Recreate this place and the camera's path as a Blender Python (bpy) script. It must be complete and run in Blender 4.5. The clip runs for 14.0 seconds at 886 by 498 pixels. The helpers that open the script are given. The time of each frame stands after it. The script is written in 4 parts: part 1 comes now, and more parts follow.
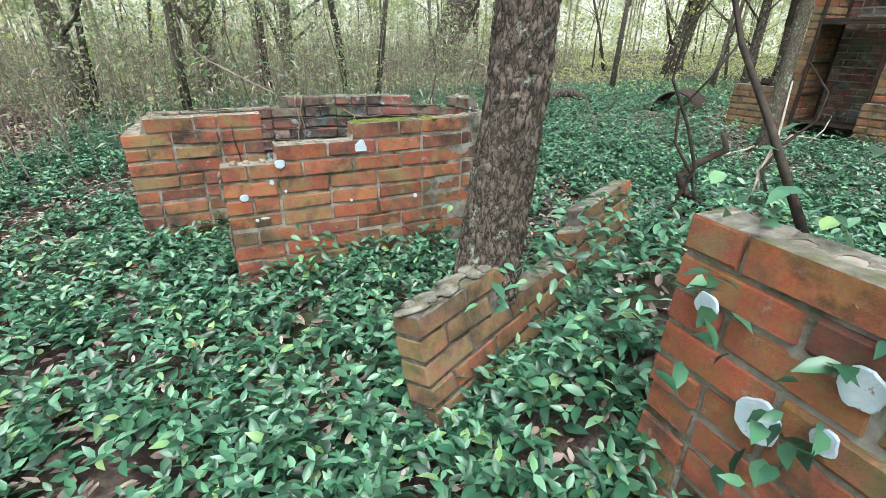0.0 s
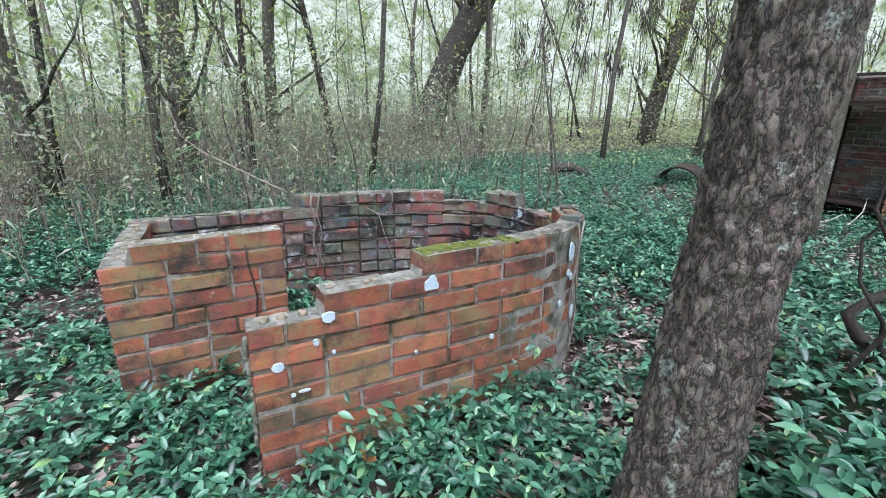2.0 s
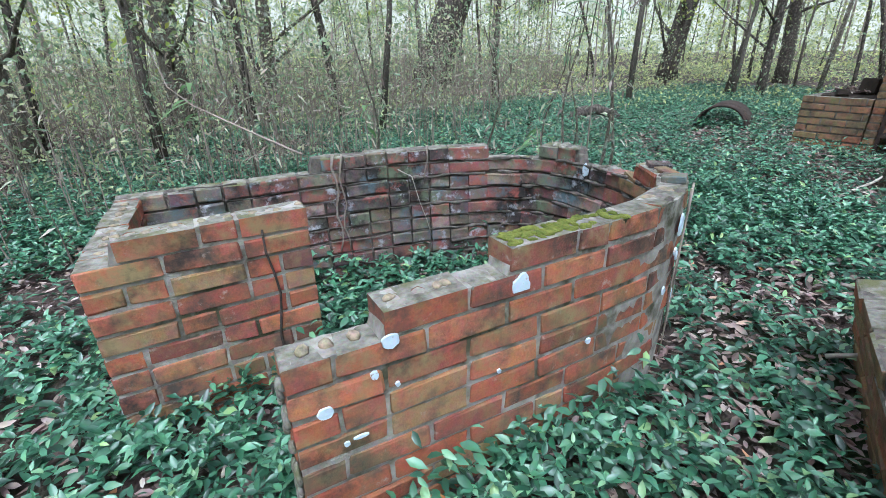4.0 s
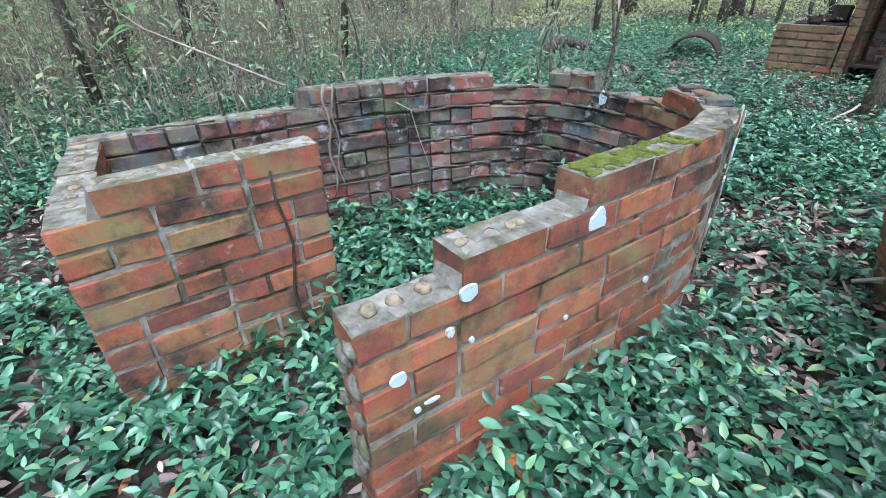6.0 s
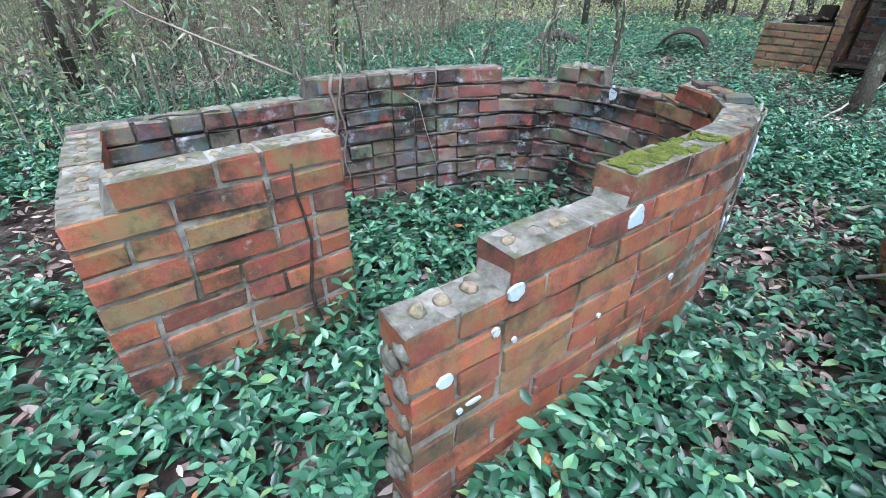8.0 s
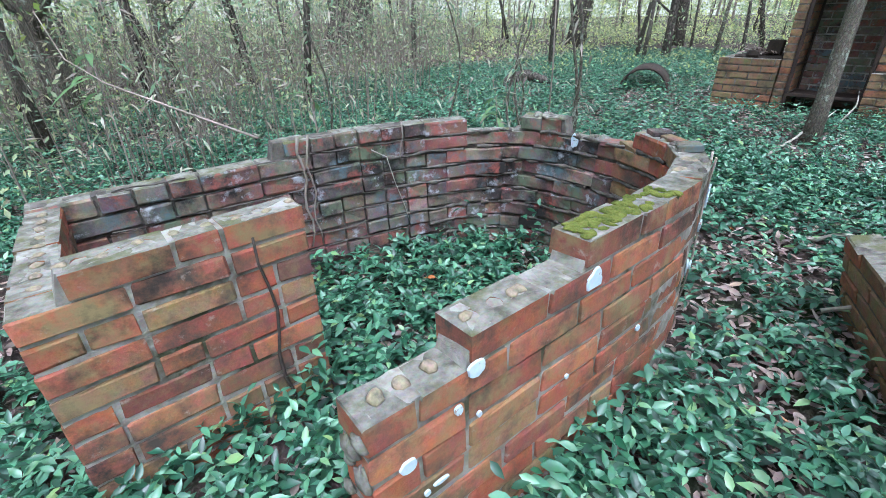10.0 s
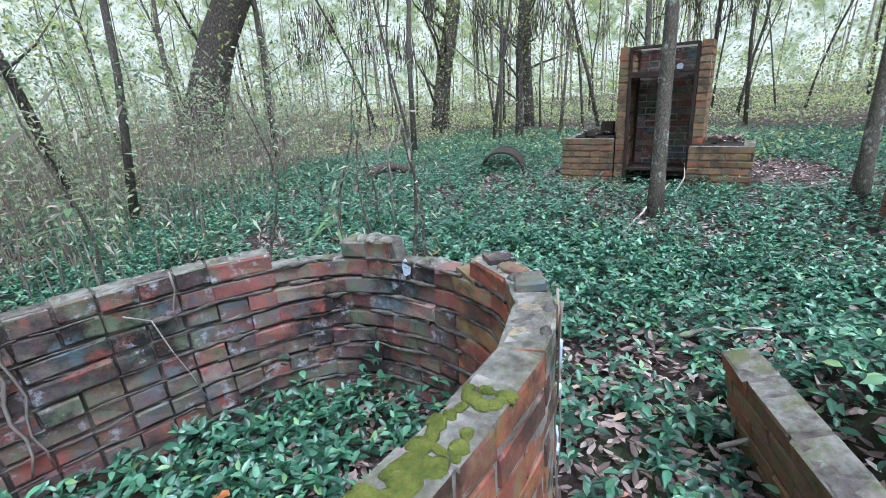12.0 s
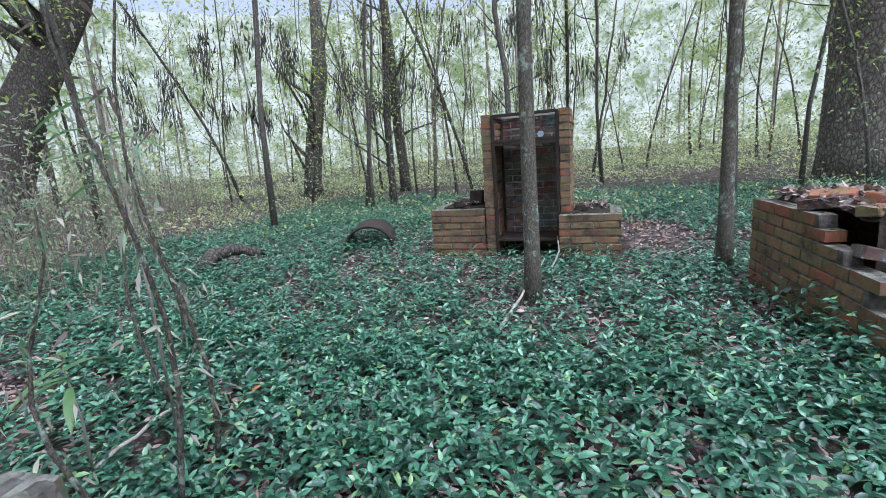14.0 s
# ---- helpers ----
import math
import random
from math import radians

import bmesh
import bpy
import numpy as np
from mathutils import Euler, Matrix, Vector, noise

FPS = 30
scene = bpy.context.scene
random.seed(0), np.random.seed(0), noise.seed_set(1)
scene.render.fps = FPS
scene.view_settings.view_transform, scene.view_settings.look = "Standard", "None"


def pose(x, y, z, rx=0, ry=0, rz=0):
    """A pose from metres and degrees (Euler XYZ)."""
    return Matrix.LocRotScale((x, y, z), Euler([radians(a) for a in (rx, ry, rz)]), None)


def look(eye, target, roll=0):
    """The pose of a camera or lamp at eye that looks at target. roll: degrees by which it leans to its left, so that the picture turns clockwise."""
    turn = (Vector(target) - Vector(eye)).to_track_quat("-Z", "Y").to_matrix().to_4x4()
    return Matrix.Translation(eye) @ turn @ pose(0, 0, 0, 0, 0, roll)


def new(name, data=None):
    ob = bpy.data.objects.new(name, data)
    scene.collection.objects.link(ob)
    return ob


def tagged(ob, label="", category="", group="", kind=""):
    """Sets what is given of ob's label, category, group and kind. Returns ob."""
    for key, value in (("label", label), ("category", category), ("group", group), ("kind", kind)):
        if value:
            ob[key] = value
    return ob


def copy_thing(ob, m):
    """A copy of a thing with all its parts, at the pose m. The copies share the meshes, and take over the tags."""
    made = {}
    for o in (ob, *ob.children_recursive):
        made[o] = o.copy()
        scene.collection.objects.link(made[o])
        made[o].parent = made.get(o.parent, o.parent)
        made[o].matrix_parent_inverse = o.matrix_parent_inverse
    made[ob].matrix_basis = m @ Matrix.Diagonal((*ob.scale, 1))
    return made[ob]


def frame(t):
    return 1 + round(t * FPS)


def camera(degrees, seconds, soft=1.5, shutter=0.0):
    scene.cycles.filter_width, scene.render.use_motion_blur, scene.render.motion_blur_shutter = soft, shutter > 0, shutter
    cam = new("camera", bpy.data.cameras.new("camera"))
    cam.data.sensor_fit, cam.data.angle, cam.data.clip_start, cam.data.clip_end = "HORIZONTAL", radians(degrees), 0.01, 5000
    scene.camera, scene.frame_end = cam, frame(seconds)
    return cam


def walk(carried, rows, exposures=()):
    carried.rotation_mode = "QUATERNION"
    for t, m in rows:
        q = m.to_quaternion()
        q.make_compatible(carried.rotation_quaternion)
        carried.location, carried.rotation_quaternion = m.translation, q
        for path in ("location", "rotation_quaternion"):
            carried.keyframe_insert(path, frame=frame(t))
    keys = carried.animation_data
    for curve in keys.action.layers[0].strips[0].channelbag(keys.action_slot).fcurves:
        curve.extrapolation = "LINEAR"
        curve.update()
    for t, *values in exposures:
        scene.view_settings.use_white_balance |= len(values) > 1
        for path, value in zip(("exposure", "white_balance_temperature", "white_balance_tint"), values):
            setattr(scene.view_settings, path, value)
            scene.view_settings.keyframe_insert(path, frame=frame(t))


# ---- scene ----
# Camera: one lens, the walk from the broken wall round the brick enclosure.
cam = camera(88.0, 14.0, soft=0.6)
PATH = [
    (0, (0.072, -1.952, 1.083), (0.829, -0.299, 0.249), 0.8),
    (0.5, (-0.024, -1.807, 1.135), (0.782, -0.127, 0.41), -0.0),
    (1, (-0.11, -1.66, 1.203), (0.775, 0.021, 0.578), -0.8),
    (1.5, (-0.122, -1.481, 1.205), (0.808, 0.186, 0.606), 0.2),
    (2, (-0.06, -1.242, 1.207), (0.847, 0.439, 0.612), 0.7),
    (2.5, (-0.034, -1.106, 1.2), (0.859, 0.576, 0.588), 0.8),
    (3, (-0.036, -0.964, 1.188), (0.834, 0.7, 0.501), 0.5),
    (3.2, (-0.042, -0.911, 1.193), (0.823, 0.744, 0.476), -0.2),
    (5.3, (-0.049, -0.615, 1.106), (0.81, 0.915, 0.146), -1.6),
    (5.5, (-0.092, -0.58, 1.099), (0.795, 0.915, 0.109), -1.4),
    (6, (-0.181, -0.536, 1.098), (0.776, 0.896, 0.081), -1.0),
    (6.5, (-0.236, -0.51, 1.09), (0.763, 0.875, 0.047), -0.8),
    (7, (-0.262, -0.488, 1.09), (0.747, 0.879, 0.035), 0.2),
    (7.5, (-0.262, -0.454, 1.09), (0.749, 0.915, 0.039), 0.6),
    (9.8, (-0.221, -0.444, 1.16), (0.851, 0.953, 0.212), -0.9),
    (10, (-0.196, -0.451, 1.167), (0.91, 0.937, 0.243), -1.4),
    (10.5, (-0.079, -0.457, 1.184), (1.122, 0.914, 0.361), -2.3),
    (11, (0.063, -0.433, 1.2), (1.342, 0.924, 0.478), -3.5),
    (11.5, (0.185, -0.389, 1.219), (1.548, 0.905, 0.535), -3.8),
    (12, (0.375, -0.286, 1.215), (1.88, 0.867, 0.579), -3.7),
    (12.5, (0.562, -0.246, 1.21), (2.202, 0.75, 0.644), -3.6),
    (13, (0.834, -0.217, 1.223), (2.545, 0.697, 0.733), -4.2),
    (13.5, (1.009, -0.186, 1.218), (2.765, 0.662, 0.775), -4.2),
    (14, (1.174, -0.134, 1.257), (2.973, 0.634, 0.838), -4.4),
]
walk(cam, [(t, look(eye, aim, roll)) for t, eye, aim, roll in PATH],
     [(0.0, 1.1, 6100, 5), (1.5, 0.9, 5500, 8), (3.0, 0.9, 5350, 9), (7.0, 1.1, 5250, 9), (11.0, 1.07, 5200, 9), (14.0, 0.75, 5200, 12)])

# World: bright overcast sky over the woods.
world = bpy.data.worlds.new("overcast")
scene.world = world
world.use_nodes = True
wn = world.node_tree.nodes
sky = wn.new("ShaderNodeTexSky")
sky.sky_type = "NISHITA"
sky.sun_disc = False
sky.sun_elevation, sky.sun_rotation = radians(67), radians(205)
sky.air_density, sky.dust_density, sky.ozone_density = 1.0, 6.0, 1.0
hsv = wn.new("ShaderNodeHueSaturation")
hsv.inputs["Saturation"].default_value = 0.2
world.node_tree.links.new(sky.outputs[0], hsv.inputs["Color"])
world.node_tree.links.new(hsv.outputs[0], wn["Background"].inputs[0])
wn["Background"].inputs[1].default_value = 0.15
sun = new("sun", bpy.data.lights.new("sun", "SUN"))
sun.data.energy, sun.data.angle, sun.data.color = 1.2, radians(35), (1.0, 0.98, 0.95)
sun.matrix_world = look((0, 0, 20), (3.5, 7.5, 0))

R = random.Random(7)
# Emissive ring far out: the bright haze is a painted glow, not a lamp.
back = bpy.data.materials.new("glowing_haze")
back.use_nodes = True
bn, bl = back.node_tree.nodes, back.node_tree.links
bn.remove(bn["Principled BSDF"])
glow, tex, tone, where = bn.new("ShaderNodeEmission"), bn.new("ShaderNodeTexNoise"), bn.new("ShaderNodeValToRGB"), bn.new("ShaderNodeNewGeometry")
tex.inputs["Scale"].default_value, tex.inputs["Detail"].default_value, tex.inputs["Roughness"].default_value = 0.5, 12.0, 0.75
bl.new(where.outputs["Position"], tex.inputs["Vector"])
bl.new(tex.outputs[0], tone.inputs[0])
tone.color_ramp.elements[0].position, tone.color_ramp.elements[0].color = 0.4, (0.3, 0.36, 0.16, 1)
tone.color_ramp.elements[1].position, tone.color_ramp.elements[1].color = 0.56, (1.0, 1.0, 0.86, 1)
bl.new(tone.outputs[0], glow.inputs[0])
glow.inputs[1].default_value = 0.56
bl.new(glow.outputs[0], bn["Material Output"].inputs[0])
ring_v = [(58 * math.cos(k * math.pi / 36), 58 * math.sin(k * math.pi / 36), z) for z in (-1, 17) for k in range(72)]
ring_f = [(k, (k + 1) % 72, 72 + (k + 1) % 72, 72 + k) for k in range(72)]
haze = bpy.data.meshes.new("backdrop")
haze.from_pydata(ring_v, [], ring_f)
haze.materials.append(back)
tagged(new("backdrop", haze), "glowing backdrop ring with painted bright haze beyond the woods", "backdrop", kind="structure")

rng = np.random.default_rng(11)


# ---- materials ----
def nodes_of(name):
    m = bpy.data.materials.new(name)
    m.use_nodes = True
    return m, m.node_tree.nodes, m.node_tree.links, m.node_tree.nodes["Principled BSDF"]


def ramp(n, stops):
    r = n.new("ShaderNodeValToRGB")
    e = r.color_ramp.elements
    while len(e) < len(stops):
        e.new(0.5)
    for q, (at, c) in zip(e, stops):
        q.position, q.color = at, (*c, 1)
    return r


def noise_tex(n, l, where, scale, detail=6.0, rough=0.6):
    t = n.new("ShaderNodeTexNoise")
    t.inputs["Scale"].default_value, t.inputs["Detail"].default_value, t.inputs["Roughness"].default_value = scale, detail, rough
    l.new(where, t.inputs["Vector"])
    return t


def blend(n, l, fac, a, b, kind="MIX"):
    m = n.new("ShaderNodeMix")
    m.data_type, m.blend_type = "RGBA", kind
    for src, sock in ((fac, m.inputs["Factor"]), (a, m.inputs["A"]), (b, m.inputs["B"])):
        pick = [i for i in m.inputs if i.name == sock.name and i.type == ("VALUE" if sock.name == "Factor" else "RGBA")][0]
        if isinstance(src, (int, float)):
            pick.default_value = src
        elif isinstance(src, tuple):
            pick.default_value = (*src, 1)
        else:
            l.new(src, pick)
    return [o for o in m.outputs if o.type == "RGBA"][0]


def bump(n, l, b, height, strength, dist=0.004):
    q = n.new("ShaderNodeBump")
    q.inputs["Strength"].default_value, q.inputs["Distance"].default_value = strength, dist
    l.new(height, q.inputs["Height"])
    l.new(q.outputs[0], b.inputs["Normal"])


def rough_stuff(name, stops, scale, rough=0.9, fine=60.0, strength=0.6, dist=0.006, stain=None):
    """Noise-coloured rough surface with two scales of variation."""
    m, n, l, b = nodes_of(name)
    g = n.new("ShaderNodeNewGeometry").outputs["Position"]
    a, c = noise_tex(n, l, g, scale), noise_tex(n, l, g, fine, 8.0, 0.7)
    r = ramp(n, stops)
    l.new(a.outputs[0], r.inputs[0])
    col = blend(n, l, 0.55, r.outputs[0], c.outputs[1], "SOFT_LIGHT")
    if stain:
        s = noise_tex(n, l, g, stain[1], 5.0, 0.65)
        k = ramp(n, [(stain[2], (0, 0, 0)), (stain[3], (1, 1, 1))])
        l.new(s.outputs[0], k.inputs[0])
        col = blend(n, l, k.outputs[0], col, stain[0])
    l.new(col, b.inputs["Base Color"])
    b.inputs["Roughness"].default_value = rough
    b.inputs["Specular IOR Level"].default_value = 0.25
    bump(n, l, b, c.outputs[0], strength, dist)
    return m


def brick_mat(name, stops, stains):
    """Bricks that vary one by one, with grain, dark weathering and lichen."""
    m, n, l, b = nodes_of(name)
    g = n.new("ShaderNodeNewGeometry").outputs["Position"]
    info = n.new("ShaderNodeObjectInfo")
    r = ramp(n, stops)
    l.new(info.outputs["Random"], r.inputs[0])
    big, mid, fine = noise_tex(n, l, g, 5.0), noise_tex(n, l, g, 22.0, 6.0, 0.7), noise_tex(n, l, g, 160.0, 8.0, 0.75)
    col = blend(n, l, 0.7, r.outputs[0], mid.outputs[1], "OVERLAY")
    col = blend(n, l, 0.5, col, fine.outputs[0], "OVERLAY")
    for i, (c, scale, lo, hi) in enumerate(stains):
        s = noise_tex(n, l, g, scale, 7.0, 0.7)
        s.noise_dimensions = "4D"
        s.inputs["W"].default_value = 3.1 * i + 0.7
        k = ramp(n, [(lo, (0, 0, 0)), (hi, (1, 1, 1))])
        l.new(s.outputs[0], k.inputs[0])
        col = blend(n, l, k.outputs[0], col, c)
    l.new(col, b.inputs["Base Color"])
    b.inputs["Roughness"].default_value = 0.88
    b.inputs["Specular IOR Level"].default_value = 0.25
    mix = n.new("ShaderNodeMath")
    mix.operation = "ADD"
    l.new(mid.outputs[0], mix.inputs[0])
    l.new(fine.outputs[0], mix.inputs[1])
    bump(n, l, b, mix.outputs[0], 0.7, 0.005)
    return m


def leaf_mat(name, stops, rough=0.45, through_light=0.25):
    m, n, l, b = nodes_of(name)
    g = n.new("ShaderNodeNewGeometry")
    r = ramp(n, stops)
    l.new(g.outputs["Random Per Island"], r.inputs[0])
    f = noise_tex(n, l, g.outputs["Position"], 40.0)
    col = blend(n, l, 0.5, r.outputs[0], f.outputs[1], "SOFT_LIGHT")
    l.new(col, b.inputs["Base Color"])
    b.inputs["Roughness"].default_value = rough
    b.inputs["Specular IOR Level"].default_value = 0.65
    if through_light:
        t = n.new("ShaderNodeBsdfTranslucent")
        l.new(col, t.inputs[0])
        mx = n.new("ShaderNodeMixShader")
        mx.inputs[0].default_value = through_light
        l.new(b.outputs[0], mx.inputs[1])
        l.new(t.outputs[0], mx.inputs[2])
        l.new(mx.outputs[0], n["Material Output"].inputs[0])
    return m


def bark_mat(name, dark, light, lichen, scale=14.0, lo=0.6, hi=0.72, depth=0.02):
    """Furrowed bark: noise drawn out along the trunk, with pale lichen."""
    m, n, l, b = nodes_of(name)
    g = n.new("ShaderNodeNewGeometry").outputs["Position"]
    mp = n.new("ShaderNodeMapping")
    mp.inputs["Scale"].default_value = (1, 1, 0.45)
    l.new(g, mp.inputs[0])
    v = n.new("ShaderNodeTexVoronoi")
    v.feature = "DISTANCE_TO_EDGE"
    v.inputs["Scale"].default_value = scale * 2.2
    w = noise_tex(n, l, mp.outputs[0], scale * 1.5, 6.0, 0.7)
    warp = blend(n, l, 0.08, mp.outputs[0], w.outputs[1], "ADD")
    l.new(warp, v.inputs["Vector"])
    k = ramp(n, [(0.0, dark), (0.12, tuple(0.5 * (p + q) for p, q in zip(dark, light))), (0.45, light)])
    l.new(v.outputs["Distance"], k.inputs[0])
    fine = noise_tex(n, l, mp.outputs[0], 90.0, 8.0, 0.75)
    col = blend(n, l, 0.6, k.outputs[0], fine.outputs[1], "SOFT_LIGHT")
    s = noise_tex(n, l, g, 9.0, 8.0, 0.75)
    q = ramp(n, [(lo, (0, 0, 0)), (hi, (1, 1, 1))])
    l.new(s.outputs[0], q.inputs[0])
    col = blend(n, l, q.outputs[0], col, lichen)
    l.new(col, b.inputs["Base Color"])
    b.inputs["Roughness"].default_value = 0.95
    b.inputs["Specular IOR Level"].default_value = 0.2
    add = n.new("ShaderNodeMath")
    add.operation = "MULTIPLY_ADD"
    add.inputs[1].default_value = 0.25
    l.new(fine.outputs[0], add.inputs[0])
    l.new(v.outputs["Distance"], add.inputs[2])
    bump(n, l, b, add.outputs[0], 1.0, depth)
    return m


RED = [(0.0, (0.35, 0.115, 0.06)), (0.26, (0.25, 0.085, 0.055)), (0.46, (0.4, 0.155, 0.08)), (0.62, (0.2, 0.075, 0.055)), (0.74, (0.3, 0.2, 0.1)), (0.9, (0.34, 0.1, 0.06)), (1.0, (0.1, 0.068, 0.058))]
DULL = [(0.0, (0.22, 0.1, 0.08)), (0.25, (0.11, 0.085, 0.08)), (0.45, (0.26, 0.105, 0.08)), (0.65, (0.15, 0.13, 0.115)), (0.85, (0.2, 0.15, 0.11)), (1.0, (0.28, 0.2, 0.165))]
OCHRE = [(0.0, (0.25, 0.16, 0.085)), (0.3, (0.2, 0.12, 0.072)), (0.55, (0.27, 0.18, 0.095)), (0.8, (0.3, 0.105, 0.06)), (1.0, (0.2, 0.15, 0.085))]
M_BRICK = brick_mat("red_brick", RED, [((0.25, 0.19, 0.09), 7.0, 0.5, 0.64), ((0.07, 0.055, 0.045), 5.0, 0.49, 0.63), ((0.4, 0.34, 0.29), 24.0, 0.6, 0.74), ((0.03, 0.028, 0.024), 3.3, 0.55, 0.66), ((0.12, 0.12, 0.06), 4.0, 0.56, 0.7)])
# Black stain: weathering, deepened to put the inside's shade into the colour.
M_INNER = brick_mat("weathered_brick", DULL, [((0.03, 0.028, 0.026), 4.0, 0.48, 0.62), ((0.13, 0.16, 0.1), 5.0, 0.52, 0.62), ((0.4, 0.4, 0.43), 15.0, 0.56, 0.66), ((0.3, 0.09, 0.07), 8.0, 0.55, 0.65), ((0.11, 0.16, 0.18), 6.0, 0.55, 0.66)])
M_OCHRE = brick_mat("ochre_brick", OCHRE, [((0.06, 0.05, 0.035), 5.0, 0.51, 0.68), ((0.14, 0.15, 0.06), 7.0, 0.53, 0.7), ((0.03, 0.025, 0.02), 2.2, 0.55, 0.7)])
M_MORTAR = rough_stuff("old_mortar", [(0.35, (0.17, 0.15, 0.125)), (0.6, (0.38, 0.355, 0.31))], 12.0, 1.0, 80.0, 1.0, 0.008, stain=((0.07, 0.07, 0.04), 5.0, 0.52, 0.64))
M_GREYMORTAR = rough_stuff("grey_mortar", [(0.35, (0.07, 0.062, 0.052)), (0.65, (0.2, 0.175, 0.15))], 16.0, 1.0, 70.0, 1.0, 0.012)
M_CAP = rough_stuff("lichened_top", [(0.35, (0.1, 0.09, 0.07)), (0.62, (0.28, 0.265, 0.225))], 22.0, 1.0, 90.0, 1.0, 0.008, stain=((0.13, 0.13, 0.06), 10.0, 0.5, 0.66))
M_MOSS = rough_stuff("moss", [(0.3, (0.1, 0.13, 0.02)), (0.65, (0.24, 0.26, 0.05))], 40.0, 1.0, 220.0, 1.0, 0.012)
M_PAINT = rough_stuff("pale_blue_paint", [(0.3, (0.45, 0.56, 0.64)), (0.7, (0.62, 0.7, 0.76))], 30.0, 0.8, 90.0, 0.8, 0.004, ((0.3, 0.22, 0.17), 60.0, 0.6, 0.68))
M_GROUND = rough_stuff("leafy_soil", [(0.3, (0.03, 0.022, 0.018)), (0.5, (0.07, 0.05, 0.042)), (0.7, (0.2, 0.155, 0.135))], 9.0, 1.0, 35.0, 1.0, 0.03, stain=((0.045, 0.075, 0.03), 0.9, 0.54, 0.66))
M_IRON = rough_stuff("rusty_iron", [(0.3, (0.022, 0.018, 0.016)), (0.7, (0.06, 0.038, 0.028))], 16.0, 0.75)
M_SOOT = rough_stuff("dark_soil", [(0.3, (0.02, 0.017, 0.014)), (0.7, (0.06, 0.045, 0.035))], 12.0, 1.0)
M_PINE = bark_mat("plated_bark", (0.03, 0.024, 0.02), (0.33, 0.27, 0.225), (0.46, 0.5, 0.43), 19.0, 0.59, 0.64, 0.02)
M_GREY = bark_mat("grey_bark", (0.07, 0.06, 0.047), (0.24, 0.21, 0.165), (0.42, 0.46, 0.38), 22.0, 0.55, 0.64, 0.012)
M_DARK = bark_mat("dark_bark", (0.04, 0.034, 0.028), (0.16, 0.135, 0.115), (0.2, 0.22, 0.16), 10.0, 0.62, 0.75, 0.03)
M_OAK = bark_mat("old_oak_bark", (0.08, 0.065, 0.055), (0.3, 0.255, 0.22), (0.36, 0.36, 0.3), 9.0, 0.6, 0.72, 0.03)
M_THIN = bark_mat("thin_grey_bark", (0.06, 0.05, 0.042), (0.17, 0.15, 0.125), (0.3, 0.33, 0.26), 20.0, 0.58, 0.7, 0.006)
M_TWIG = rough_stuff("dry_stem", [(0.3, (0.14, 0.115, 0.095)), (0.7, (0.36, 0.3, 0.25))], 5.0)
M_STICK = rough_stuff("bleached_wood", [(0.3, (0.25, 0.22, 0.18)), (0.7, (0.45, 0.41, 0.35))], 20.0)
M_BLACKSTICK = rough_stuff("dark_twig", [(0.3, (0.025, 0.02, 0.018)), (0.7, (0.07, 0.055, 0.045))], 30.0)
M_LEAF = leaf_mat("creeper_leaf", [(0.0, (0.012, 0.04, 0.022)), (0.35, (0.034, 0.112, 0.06)), (0.7, (0.082, 0.215, 0.118)), (0.93, (0.155, 0.32, 0.188)), (1.0, (0.25, 0.38, 0.14))], 0.36, 0.16)
M_LITTER = leaf_mat("dead_leaf", [(0.0, (0.09, 0.06, 0.05)), (0.4, (0.22, 0.155, 0.13)), (0.75, (0.36, 0.27, 0.23)), (0.97, (0.48, 0.4, 0.35)), (1.0, (0.45, 0.18, 0.05))], 0.7, 0.1)
M_DRY = leaf_mat("withered_leaf", [(0.0, (0.15, 0.11, 0.09)), (0.3, (0.38, 0.31, 0.25)), (0.5, (0.55, 0.5, 0.4)), (0.7, (0.3, 0.37, 0.22)), (1.0, (0.2, 0.34, 0.2))], 0.6, 0.4)
M_CANOPY = leaf_mat("canopy_leaf", [(0.0, (0.14, 0.22, 0.08)), (0.4, (0.28, 0.36, 0.09)), (0.75, (0.48, 0.5, 0.1)), (1.0, (0.18, 0.28, 0.13))], 0.6, 0.65)
# Aerial haze is put into this leaf colour by making it paler.
M_FARLEAF = leaf_mat("haze_paled_leaf", [(0.0, (0.2, 0.25, 0.13)), (0.4, (0.4, 0.46, 0.24)), (0.75, (0.66, 0.68, 0.26)), (1.0, (0.4, 0.42, 0.26))], 0.8, 0.6)
M_SHRUB = leaf_mat("shrub_leaf", [(0.0, (0.12, 0.18, 0.1)), (0.4, (0.26, 0.34, 0.19)), (0.75, (0.46, 0.5, 0.26)), (1.0, (0.42, 0.35, 0.26))], 0.5, 0.5)
M_CANE = leaf_mat("cane_leaf", [(0.0, (0.1, 0.2, 0.07)), (1.0, (0.17, 0.28, 0.11))], 0.4, 0.35)
M_ORANGE = rough_stuff("orange_leaf", [(0.3, (0.3, 0.1, 0.03)), (0.7, (0.42, 0.17, 0.06))], 30.0, 0.6)
M_SPANISH = rough_stuff("hanging_moss", [(0.3, (0.05, 0.042, 0.034)), (0.7, (0.12, 0.105, 0.085))], 6.0)


# ---- building helpers ----
def mesh_of(name, verts, faces, material, smooth=False):
    me = bpy.data.meshes.new(name)
    me.from_pydata(verts, [], faces)
    me.materials.append(material)
    if smooth:
        me.polygons.foreach_set("use_smooth", [True] * len(me.polygons))
    me.update()
    return me


